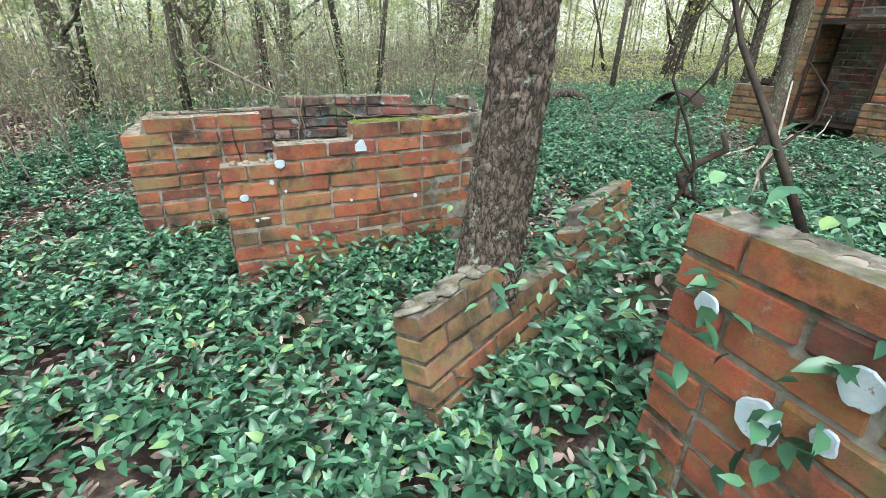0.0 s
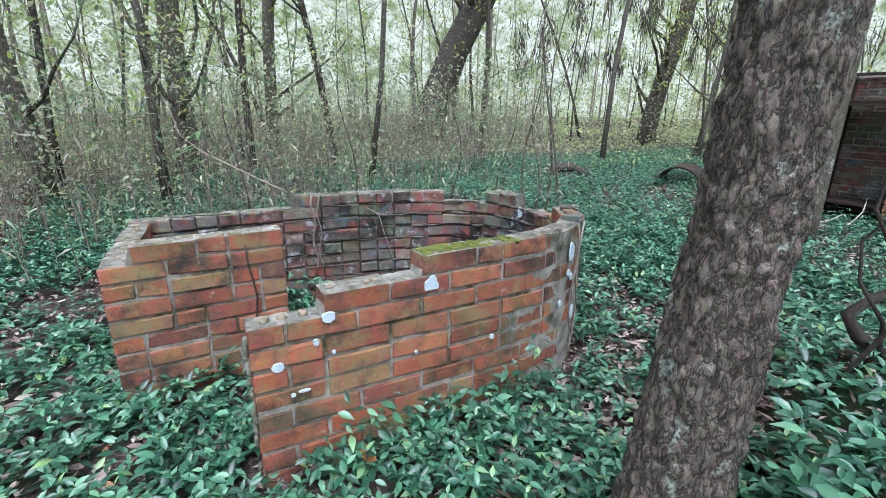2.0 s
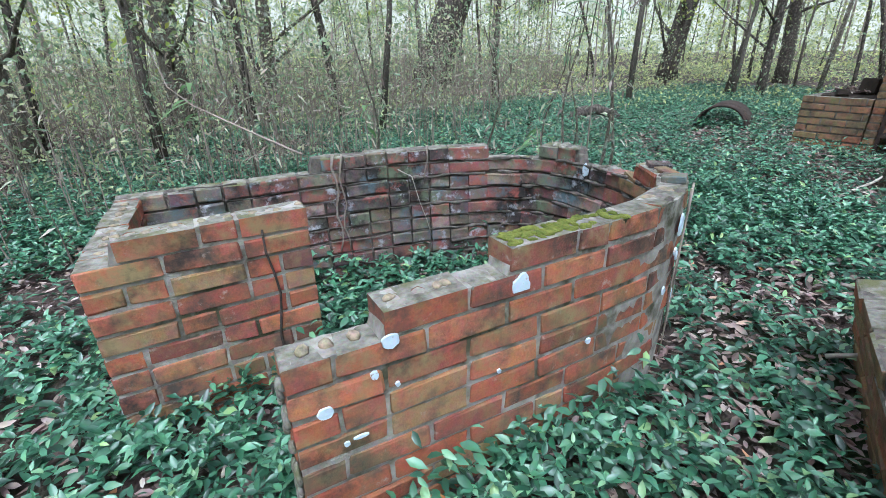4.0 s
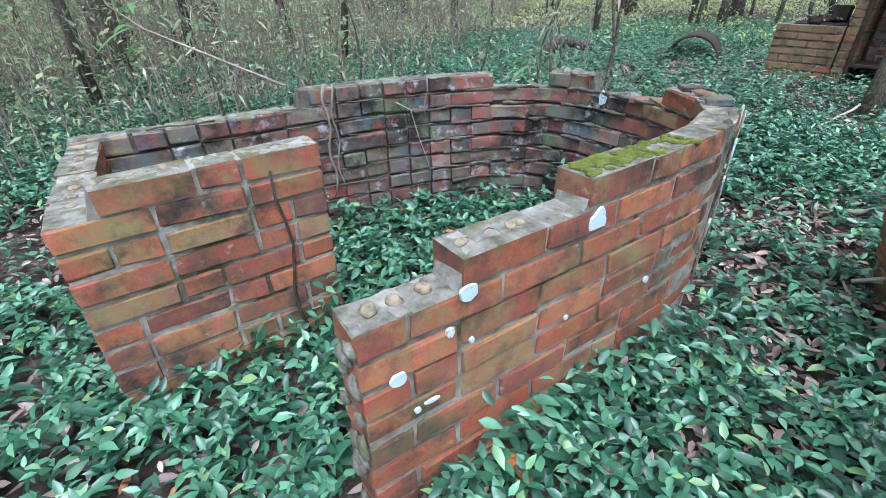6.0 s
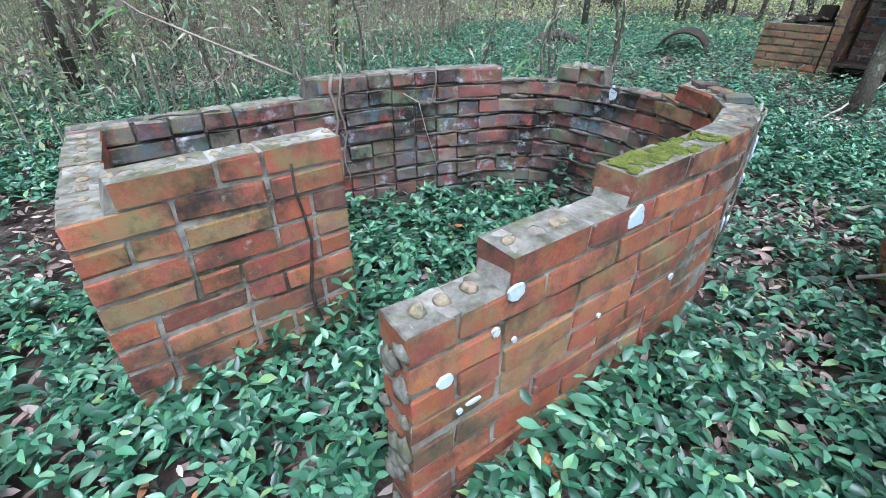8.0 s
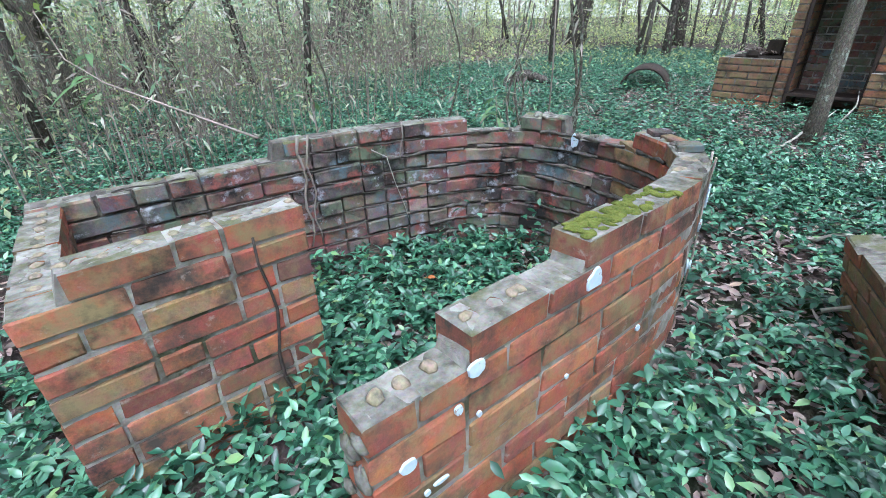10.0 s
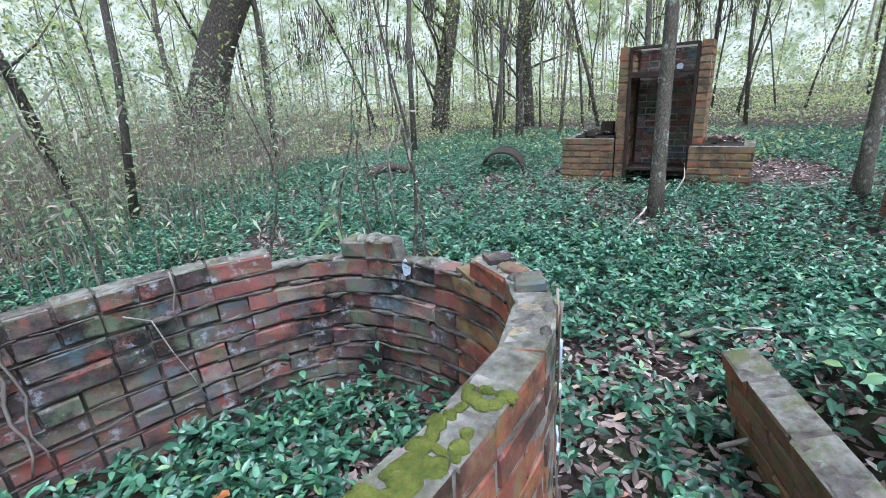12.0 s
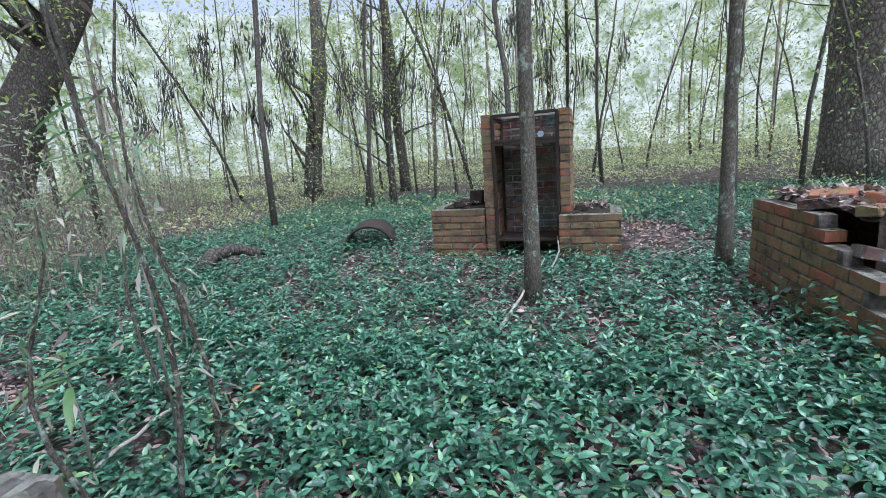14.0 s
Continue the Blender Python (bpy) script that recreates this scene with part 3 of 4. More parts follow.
tree_thing("slim grey lichened tree in front of the brick closet", [(4.2, 0.51, 0.02), (4.21, 0.505, 0.5), (4.21, 0.51, 1.2), (4.22, 0.51, 2.2), (4.27, 0.48, 5.5)], [0.075, 0.054, 0.048, 0.045, 0.027], M_GREY, limbs_for(7, 5, 0.8, 1.3), 14, 0.12, 700, 1.2, 5)
tree_thing("grey-barked tree growing near the long wall", [(5.2, -0.78, 0.02), (5.2, -0.78, 0.5), (5.19, -0.77, 1.5), (5.22, -0.78, 3), (5.27, -0.75, 6)], [0.085, 0.054, 0.045, 0.042, 0.025], M_GREY, limbs_for(8, 6, 0.6, 1.5), 14, 0.12, 800, 1.3, 6)
tree_thing("huge old oak behind the long wall", [(11.8, -4.0, 0), (11.75, -3.95, 0.8), (11.6, -3.8, 2.5), (11.3, -3.5, 4.5), (10.9, -3.2, 9)], [0.85, 0.66, 0.58, 0.5, 0.3], M_OAK, limbs_for(12, 8, 0.78, 3.5), 20, 0.2, 3000, 3.5, 8, 0.12)

# ---- the woods ----
protos = []
for k in range(7):
    q = random.Random(40 + k)
    h = q.uniform(6, 10)
    pts, p = [], Vector((0, 0, -0.1))
    d = Vector((q.uniform(-0.08, 0.08), q.uniform(-0.08, 0.08), 1))
    for j in range(8):
        pts.append(tuple(p))
        d = (d + Vector((q.uniform(-0.16, 0.16), q.uniform(-0.16, 0.16), 0.1))).normalized()
        p = p + d * h / 7
    r = q.uniform(0.022, 0.06)
    protos.append(tree_thing("slender woodland tree with thin yellowing leaves", pts, [r * 1.5, r * 1.1, r, r * 0.9, r * 0.8, r * 0.65, r * 0.5, r * 0.2], (M_THIN, M_DARK, M_THIN, M_GREY)[k % 4],
                             limbs_for(16, 60 + k, 0.2, 1.3), 7, 0.1, 700, 1.1, 70 + k, 0.075))
spots = []
q = random.Random(99)
while len(spots) < 150:
    a, d = q.uniform(-0.75, 2.35), 3.6 + 26 * q.random() ** 0.9
    x, y = 0.8 + d * math.cos(a), 0.3 + d * math.sin(a)
    if -3.5 < x < 7.4 and -3 < y < 4.4 and not (x < 2.2 and y > 2.9):
        continue
    if any((x - u) ** 2 + (y - w) ** 2 < 0.2 for u, w in spots):
        continue
    spots.append((x, y))
# Unseen extra trees behind the viewpoint, added to close in the light.
while len(spots) < 175:
    a, d = q.uniform(2.6, 5.3), 5 + 15 * q.random()
    spots.append((0.5 + d * math.cos(a), d * math.sin(a)))
for i, (x, y) in enumerate(spots):
    s = q.uniform(0.6, 1.25)
    m = pose(x, y, ground_z(x, y) - 0.05, q.uniform(-5, 5), q.uniform(-5, 5), q.uniform(0, 360)) @ Matrix.Diagonal((s, s, s * q.uniform(0.9, 1.2), 1))
    if i < len(protos):
        protos[i].matrix_basis = m
    else:
        copy_thing(protos[i % len(protos)], m)
for ob in list(scene.objects):
    if ob.get("label", "").startswith("slender woodland"):
        ob["group"] = "slender trees of the wood"

oak = tree_thing("old leaning dark oak deep in the wood", [(5.85, 11.1, -0.1), (6.0, 11.0, 0.9), (6.65, 10.65, 2.7), (7.6, 10.2, 4.6), (8.8, 9.6, 8.0)], [0.62, 0.46, 0.38, 0.34, 0.2], M_DARK, limbs_for(12, 18, 0.55, 2.4), 16, 0.25, 1800, 2.0, 18, 0.1)
for k, (x, y, lx, r) in enumerate(((12.8, 9.0, 0.9, 0.24), (13.5, 6.2, -0.3, 0.13), (9.8, 4.6, 0.15, 0.07), (-0.14, 6.85, 0.05, 0.14), (-1.6, 5.4, -0.3, 0.1), (-2.4, 3.6, 0.02, 0.13), (1.2, 7.5, 0.2, 0.1))):
    tree_thing("dark mossy tree trunk in the wood" if k < 3 else "lichened tree trunk at the wood's edge", [(x, y, -0.05), (x + 0.02, y, 0.6), (x + lx * 0.4, y, 2), (x + lx, y - 0.1, 3.8), (x + lx * 1.6, y, 8)], [r * 1.5, r * 1.1, r, r * 0.9, r * 0.5],
               M_DARK if k < 3 else M_GREY, limbs_for(10, 80 + k, 0.3, 2.2), 12, 0.18, 1200, 1.6, 90 + k, 0.09)

# far woods: stems and leaf clumps that close the view
g = np.random.default_rng(51)
n = 150
az, d = g.uniform(-0.9, 2.5, n), g.uniform(20, 50, n)
fv, ff = [], []
for k in range(n):
    x, y, r, h = 0.8 + d[k] * math.cos(az[k]), d[k] * math.sin(az[k]), g.uniform(0.03, 0.1), g.uniform(7, 15)
    lx, ly = g.normal(0, 0.6, 2)
    o = len(fv)
    for t in (0, 0.5, 1):
        for c in (0, 2.1, 4.2):
            fv.append((x + lx * t * t + r * (1.1 - t) * math.cos(c), y + ly * t * t + r * (1.1 - t) * math.sin(c), h * t - 0.1))
    for t in range(2):
        for c in range(3):
            e = (c + 1) % 3
            ff.append((o + 3 * t + c, o + 3 * t + e, o + 3 * t + 3 + e, o + 3 * t + 3 + c))
tagged(new("far_trunks", quick_mesh("far_trunks", np.array(fv), np.array(ff), M_TWIG)), "far thin trunks of the surrounding wood", "woods", kind="stuff")


def leaf_cloud(name, label, n, a0, a1, d0, d1, z_of, size, material, seed, clump=0.25, thresh=0.0):
    g = np.random.default_rng(seed)
    az, d = g.uniform(a0, a1, n), d0 + (d1 - d0) * g.random(n) ** 0.8
    x, y = 0.8 + d * np.cos(az), d * np.sin(az)
    z = z_of(g, n, d)
    keep = np.array([noise.noise(Vector((i * clump, j * clump, k * clump * 1.3 + seed))) > thresh for i, j, k in zip(x, y, z)])
    keep &= ~((x > -3) & (x < 7.3) & (y > -3) & (y < 4.3) & ~((x < 2.2) & (y > 2.8)))
    pos = np.stack([x, y, z], 1)[keep]
    m = len(pos)
    v, f = field(CARD, g.uniform(0.6, 1.4, m) * size * (1 + d[keep] * 0.03), pos, g.uniform(0, 6.3, m), g.uniform(-1.2, 1.0, m), g.normal(0, 0.7, m))
    return tagged(new(name, quick_mesh(name, v, f, material)), label, "foliage", kind="stuff")


leaf_cloud("far_foliage", "foliage of the far wood with haze painted into its pale colour", 60000, -0.9, 2.5, 16, 48, lambda g, n, d: 0.1 + 13 * g.random(n) ** 1.9, 0.1, M_FARLEAF, 61, 0.35, -0.02)
leaf_cloud("shrub_foliage", "olive leaves of the shrub layer", 70000, -0.8, 2.5, 4.5, 18, lambda g, n, d: 0.05 + 2.0 * g.random(n) ** 1.9, 0.045, M_SHRUB, 62, 0.9, 0.05)
leaf_cloud("canopy_foliage", "thin yellow-green leaves of the tree canopy", 54000, -0.8, 2.5, 7, 22, lambda g, n, d: 1.6 + 7 * g.random(n), 0.07, M_CANOPY, 63, 0.55, 0.08)

# These two use the haze-paled leaf, so the far floor looks brighter.
leaf_cloud("far_understorey", "green bushes of the far understorey, paled by painted haze", 75000, -0.8, 2.4, 13, 42, lambda g, n, d: 0.1 + (0.06 * d + 0.6) * g.random(n) ** 1.3, 0.085, M_FARLEAF, 66, 0.22, -0.12)
leaf_cloud("far_ground_plants", "low plants on the far forest floor in haze-paled green", 90000, -0.8, 2.0, 6, 26, lambda g, n, d: 0.08 + 0.3 * g.random(n) ** 1.5, 0.06, M_FARLEAF, 65, 0.3, -0.1)
leaf_cloud("thicket_foliage", "olive and grey-green leaves of the near thicket", 56000, 0.9, 2.6, 3.2, 9, lambda g, n, d: 0.1 + 1.9 * g.random(n) ** 1.3, 0.05, M_SHRUB, 64, 1.3, 0.06)

# grey moss hanging in strands from the branches
g = np.random.default_rng(71)
mv, mf = [], []
for k in range(80):
    a, d = g.uniform(0.0, 0.95), g.uniform(8, 15)
    x, y, z, ln = 1 + d * math.cos(a), d * math.sin(a), 1.2 + d * g.uniform(0.08, 0.28), g.uniform(0.2, 0.7)
    for j in range(42):
        t = g.normal(0, 1, 3)
        px, py, pz, w, e = x + t[0] * 0.09, y + t[1] * 0.09, z + t[2] * 0.16, g.uniform(0.002, 0.006), g.uniform(0.15, 1) * math.exp(-0.3 * (t[0] ** 2 + t[1] ** 2))
        o = len(mv)
        sway = g.normal(0, 0.03, 2)
        mv += [(px, py, pz + 0.12), (px + w, py - w, pz), (px + sway[0] + w * 0.6, py + sway[1] - w, pz - ln * e * 0.6), (px + sway[0], py + sway[1], pz - ln * e)]
        mf.append((o, o + 1, o + 2, o + 3))
tagged(new("hanging_moss", quick_mesh("hanging_moss", np.array(mv), np.array(mf), M_SPANISH)), "grey moss hanging in strands from the branches", "moss", kind="stuff")

# ---- creeping plants, dead leaves, dry stems ----
def inside_block(x, y):
    if 5.45 < x < 6.25 and -0.1 < y < 1.9:
        return True
    return False


def scatter(n, x0, x1, y0, y1, seed, keep):
    g = np.random.default_rng(seed)
    p = np.stack([g.uniform(x0, x1, n), g.uniform(y0, y1, n)], 1)
    ok = np.array([keep(a, b) for a, b in p])
    return p[ok]


def dens(x, y):
    return 0.5 + 0.9 * noise.noise(Vector((x * 0.7, y * 0.7, 3))) + 0.5 * noise.noise(Vector((x * 2.2, y * 2.2, 9)))


def sprigs(points, seed, size, height, shape=LEAF):
    """Leaf whorls on short stems: for each point a few pairs of leaves one above the other."""
    g = np.random.default_rng(seed)
    pos, yaw, pit, rol, sc = [], [], [], [], []
    for x, y in points:
        z0 = ground_z(x, y)
        h = height * g.uniform(0.45, 1.3)
        turn = g.uniform(0, 6.28)
        tilt = g.normal(0, 0.12, 2)
        for lev in range(3):
            zz = z0 + h * (0.45 + 0.28 * lev)
            for k in range(2 + (lev > 0)):
                pos.append((x + tilt[0] * h * lev, y + tilt[1] * h * lev, zz))
                yaw.append(turn + lev * 1.1 + k * (3.14 if lev == 0 else 2.09) + g.normal(0, 0.25))
                pit.append(g.uniform(-0.6, 0.4) + 0.2 * lev)
                rol.append(g.normal(0, 0.45))
                sc.append(size * g.uniform(0.7, 1.3) * (1.0 if lev < 2 else 0.7))
    return field(shape, np.array(sc), np.array(pos), np.array(yaw), np.array(pit), np.array(rol))


def clear_of_ring(x, y):
    return min((a.x - x) ** 2 + (a.y - y) ** 2 for a in RING_MID) > 0.0049


RING_MID = [RING.at(k * 0.06)[0] + RING.at(k * 0.06)[2] * 0.048 for k in range(int(RING.length / 0.06))]
bare = lambda x, y: 0.45 * math.exp(-((x - 1.5) / 0.6) ** 2 - ((y + 0.15) / 0.35) ** 2)
near_pts = scatter(25500, -3.4, 3.4, -3.4, 3.0, 21, lambda x, y: clear_of_ring(x, y) and R.random() < dens(x, y) + 0.16 - 0.9 * max(0, -2.5 - x) - 0.9 * max(0, -2.6 - y) - bare(x, y) + (0.4 if y < -0.5 and x < 0.9 else 0.3 if 0.2 < y < 1.3 and -0.3 < x < 1.4 else 0))
v, f = sprigs(near_pts, 22, 0.052, 0.115)
tagged(new("creeping_plants", quick_mesh("creeping_plants", v, f, M_LEAF)), "dense low green creeper with pointed leaves covering the ground", "ground cover", kind="stuff")
far_pts = scatter(29000, 3.0, 11, -4.5, 6.5, 23, lambda x, y: not inside_block(x, y) and R.random() < dens(x, y) + 0.16 - 1.1 * math.exp(-((x - 6.7) / 0.9) ** 2 - ((y + 0.1) / 0.5) ** 2))
v, f = sprigs(far_pts, 24, 0.052, 0.13, LEAF4)
tagged(new("creeping_plants", quick_mesh("creeping_plants_far", v, f, M_LEAF)), "spreading low green creeper over the clearing", "ground cover", kind="stuff")
edge_pts = scatter(8000, -1.5, 3.2, 2.9, 6.5, 28, lambda x, y: R.random() < dens(x, y) + 0.1)
v, f = sprigs(edge_pts, 29, 0.05, 0.15, LEAF4)
tagged(new("creeping_plants", quick_mesh("creeping_plants_edge", v, f, M_LEAF)), "low green creeper thinning out under the thicket", "ground cover", kind="stuff")
lit = scatter(90000, -5, 9, -3, 10, 25, lambda x, y: not inside_block(x, y))
lit = np.concatenate([lit, scatter(3500, 0.7, 2.7, -0.75, 1.1, 27, clear_of_ring)])
g = np.random.default_rng(26)
n = len(lit)
pos = np.array([(x, y, ground_z(x, y) + 0.016) for x, y in lit]) + np.stack([np.zeros(n), np.zeros(n), g.uniform(0, 0.025, n)], 1)
v, f = field(CURL, g.uniform(0.025, 0.065, n), pos, g.uniform(0, 6.3, n), g.normal(0, 0.25, n), g.normal(0, 0.3, n))
tagged(new("dead_leaves", quick_mesh("dead_leaves", v, f, M_LITTER)), "dry brown dead leaves strewn over the soil", "leaf litter", kind="stuff")

brush = scatter(7000, -6, 12, 2.2, 14, 31, lambda x, y: (y > 2.5 + 0.9 * max(0, x - 1.2) or x < -0.8) and R.random() < 0.75)
g = np.random.default_rng(32)
bag_v, bag_f, base = [], [], 0
lp, ly, lpt, lr, ls = [], [], [], [], []
for x, y in brush:
    z = ground_z(x, y)
    h = g.uniform(0.4, 1.7)
    lean = g.normal(0, 0.13, 2)
    r = g.uniform(0.003, 0.007)
    for k in range(3):
        for a in (0, 2.1, 4.2):
            t = k / 2
            bag_v.append((x + lean[0] * h * t * t + r * (1.1 - t) * math.cos(a), y + lean[1] * h * t * t + r * (1.1 - t) * math.sin(a), z + h * t))
    for k in range(2):
        for a in range(3):
            b = (a + 1) % 3
            bag_f.append((base + 3 * k + a, base + 3 * k + b, base + 3 * k + 3 + b, base + 3 * k + 3 + a))
    base += 9
    for k in range(g.integers(3, 9)):
        t = g.uniform(0.25, 1)
        lp.append((x + lean[0] * h * t * t + g.normal(0, 0.05), y + lean[1] * h * t * t + g.normal(0, 0.05), z + h * t))
        ly.append(g.uniform(0, 6.3)); lpt.append(g.uniform(-1.2, 0.5)); lr.append(g.normal(0, 0.5)); ls.append(g.uniform(0.04, 0.12))
tagged(new("dry_undergrowth", quick_mesh("dry_undergrowth", np.array(bag_v), np.array(bag_f), M_TWIG)), "tangle of thin dry brown stems at the wood's edge", "undergrowth", kind="stuff")
v, f = field(BLADE, np.array(ls), np.array(lp), np.array(ly), np.array(lpt), np.array(lr))
tagged(new("withered_leaves", quick_mesh("withered_leaves", v, f, M_DRY)), "withered olive and brown leaves on the undergrowth", "undergrowth", kind="stuff")

# ---- details of the enclosure ----
def lump(name, at, sx, sy, sz, material, parent, seed, label=""):
    """A small rounded clump, uneven like mortar or moss."""
    bm = bmesh.new()
    bmesh.ops.create_icosphere(bm, subdivisions=2, radius=1)
    for v in bm.verts:
        k = 1 + 0.35 * noise.noise(v.co * 1.7 + Vector((seed * 3.7, seed, 0)))
        v.co = Vector((v.co.x * sx * k, v.co.y * sy * k, max(v.co.z, -0.2) * sz * k))
    return part(name, data_of(name, bm, material, True), parent, label, pose(*at, 0, 0, seed * 40))


def on_ring(s, off, z):
    p, d, inn = RING.at(s)
    q = p + inn * off
    return (q.x, q.y, z)


Z9, Z10, Z11 = ring_low(0) + 9 * COURSE - 0.012, ring_low(0) + 10 * COURSE - 0.012, ring_low(0) + 11 * COURSE - 0.012
M_KNOB = rough_stuff("mortar_knob", [(0.3, (0.16, 0.12, 0.08)), (0.6, (0.3, 0.25, 0.17))], 60.0)
for k, s in enumerate((0.055, 0.105, 0.165)):
    lump("mortar_knob", on_ring(s, 0.05, Z9 + 0.002), 0.017, 0.015, 0.013, M_KNOB, wall_front, k + 1)
for k, s in enumerate((0.25, 0.37, 0.39)):
    lump("mortar_knob", on_ring(s, 0.05, Z10), 0.017, 0.013, 0.008, M_KNOB, wall_front, k + 5)
for k in range(70):
    q = random.Random(k)
    lump("moss_tuft", on_ring(0.555 + 0.38 * q.random() ** 1.3, q.uniform(0.014, 0.084), Z11 + 0.001), q.uniform(0.008, 0.024), q.uniform(0.007, 0.017), q.uniform(0.003, 0.006), M_MOSS, wall_front, k)
for k in range(30):
    q = random.Random(100 + k)
    s = q.uniform(1.12, S_RIM)
    lump("mortar_lump", on_ring(s, q.uniform(0.015, 0.085), ring_low(s) + 11 * COURSE - 0.018), q.uniform(0.015, 0.04), q.uniform(0.012, 0.028), q.uniform(0.007, 0.018), (M_CAP, M_KNOB, M_GREYMORTAR)[k % 3], wall_front, k)
for k in range(12):
    q = random.Random(200 + k)
    s = q.uniform(S_GAP, S_DROP)
    lump("mortar_lump", on_ring(s, q.uniform(0.02, 0.08), ring_low(s) + ring_count(s) * COURSE - 0.016), q.uniform(0.02, 0.045), q.uniform(0.015, 0.03), q.uniform(0.01, 0.02), M_CAP, wall_back, k)
for k in range(9):
    q = random.Random(300 + k)
    p, d, inn = SIDE.at(0.05 + k * 0.065)
    p = p + inn * 0.05
    lump("mortar_knob", (p.x, p.y, panel_low(0) + 10 * COURSE - 0.012), 0.016, 0.013, q.uniform(0.004, 0.01), M_KNOB, wall_side, k)
for k in range(8):
    q = random.Random(320 + k)
    p, d, inn = PANEL.at(0.12 + k * 0.072)
    p = p + inn * q.uniform(0.035, 0.06)
    lump("mortar_knob", (p.x, p.y, panel_low(0) + 11 * COURSE - 0.014), 0.016, 0.013, q.uniform(0.004, 0.01), M_KNOB, wall_panel, k)

for k in range(16):
    q = random.Random(900 + k)
    lump("mortar_lump", (0.0, q.uniform(0.015, 0.085), q.uniform(0.08, 0.58)), 0.008, q.uniform(0.012, 0.028), q.uniform(0.015, 0.045), M_CAP, wall_front, 0).rotation_euler = (0, 0, 0)

for k in range(5):
    q = random.Random(960 + k)
    sr = S_RIM - 0.3 + 0.11 * k
    p, d, inn = RING.at(sr)
    p = p + inn * q.uniform(0.03, 0.07)
    part("brick", brick_data((M_INNER, M_OCHRE)[k % 2], "plain", k % 6), wall_front, "", pose(p.x, p.y, ring_low(sr) + ring_count(sr) * COURSE - 0.018, q.uniform(-7, 7), q.uniform(-7, 7), math.degrees(math.atan2(d.y, d.x)) + q.uniform(-25, 25)) @ Matrix.Diagonal((q.uniform(0.3, 0.6), q.uniform(0.5, 0.85), q.uniform(0.25, 0.4), 1)))

# mortar squeezed out of the joints on the inner side of the back wall
bag = Bag()
q = random.Random(5)
for c in range(2, 11):
    s = S_RIM - 0.25
    while s < RING.length - 0.3:
        ln = q.uniform(0.1, 0.4)
        bulge = 0.014 if s < S_DROP + 0.1 else 0.003
        pts, rad = [], []
        for k in range(int(ln / 0.025) + 2):
            t = min(s + k * 0.025, RING.length - 0.05)
            e = noise.noise(Vector((t * 9, c * 3.3, 1)))
            pts.append(on_ring(t, BW - 0.001 + bulge * 0.25, ring_low(t) + c * COURSE - 0.006 + 0.012 * e))
            rad.append(max(0.003, bulge * (0.55 + 0.9 * noise.noise(Vector((t * 22, c * 1.7, 4))))))
        if ring_count(s) >= c:
            bag.add(*tube(pts, rad, 6, 0.5, c))
        s += ln + q.uniform(0.0, 0.18)
part("squeezed_mortar", mesh_of("squeezed_mortar", bag.v, bag.f, M_GREYMORTAR, True), wall_back, "grey mortar bulging from the joints")


def paint_spot(at, w, h, turn, seed, parent, dome=False):
    """A flat ragged patch of pale paint on a wall's face."""
    q = random.Random(seed)
    n = 22
    ring = []
    for k in range(n):
        a = 2 * math.pi * k / n
        r = 1 + 0.22 * noise.noise(Vector((math.cos(a) * 1.6, math.sin(a) * 1.6, seed)))
        x, z = math.cos(a) * w * r, math.sin(a) * h * r
        ring.append((x, 0, max(z, -0.25 * h) if dome else z))
    vs = [(x, -0.003, z) for x, _, z in ring] + [(x * 1.05, 0.002, z * 1.05) for x, _, z in ring]
    fs = [tuple(range(n))] + [(k, n + k, n + (k + 1) % n, (k + 1) % n) for k in range(n)]
    part("paint_spot", mesh_of("paint_spot", vs, fs, M_PAINT), parent, "pale blue-white paint patch", pose(*at, 0, 0, turn))


for x, z, w, h, dome in ((0.568, 0.645, 0.026, 0.034, True), (0.075, 0.484, 0.017, 0.014, False), (0.187, 0.538, 0.009, 0.011, False), (0.229, 0.611, 0.019, 0.018, False), (0.238, 0.494, 0.006, 0.006, False),
                         (0.511, 0.421, 0.006, 0.006, False), (0.815, 0.406, 0.009, 0.009, False), (0.11, 0.382, 0.007, 0.006, False), (0.143, 0.388, 0.018, 0.004, False)):
    paint_spot((x, -0.0035, z), w, h, 0, hash_of(str(x)), wall_front, dome)
for s, z, w, h in ((1.232, 0.655, 0.022, 0.035), (1.22, 0.57, 0.014, 0.014), (1.25, 0.545, 0.012, 0.014), (1.17, 0.45, 0.01, 0.014), (1.3, 0.37, 0.016, 0.03)):
    p, d, inn = RING.at(s)
    p = p - inn * 0.005
    paint_spot((p.x, p.y, z), w, h, math.degrees(math.atan2(d.y, d.x)), hash_of(str(s)), wall_front)
p, d, inn = RING.at(near_s(1.573, 0.72))
p = p + inn * (BW + 0.008)
paint_spot((p.x, p.y, 0.655), 0.016, 0.03, math.degrees(math.atan2(d.y, d.x)) + 180, 9, wall_back)

# stems of old vines on the walls
def stem(name, label, pts, r, material, parent=None, category="vine", sides=5):
    n = len(pts)
    if parent is None:
        o = Vector(pts[0])
        vs, fs = tube([Vector(p) - o for p in pts], [r * (1 - 0.6 * k / (n - 1)) for k in range(n)], sides, 0.2, n)
        ob = tagged(new(name, mesh_of(name, vs, fs, material, True)), label, category)
        ob.location = o
        return ob
    vs, fs = tube(pts, [r * (1 - 0.4 * k / (n - 1)) for k in range(n)], sides, 0.2, n)
    return part(name, mesh_of(name, vs, fs, material, True), parent, label)


def on_panel(s, z, off=-0.006):
    p, d, inn = PANEL.at(s)
    p = p + inn * off
    return (p.x, p.y, z)


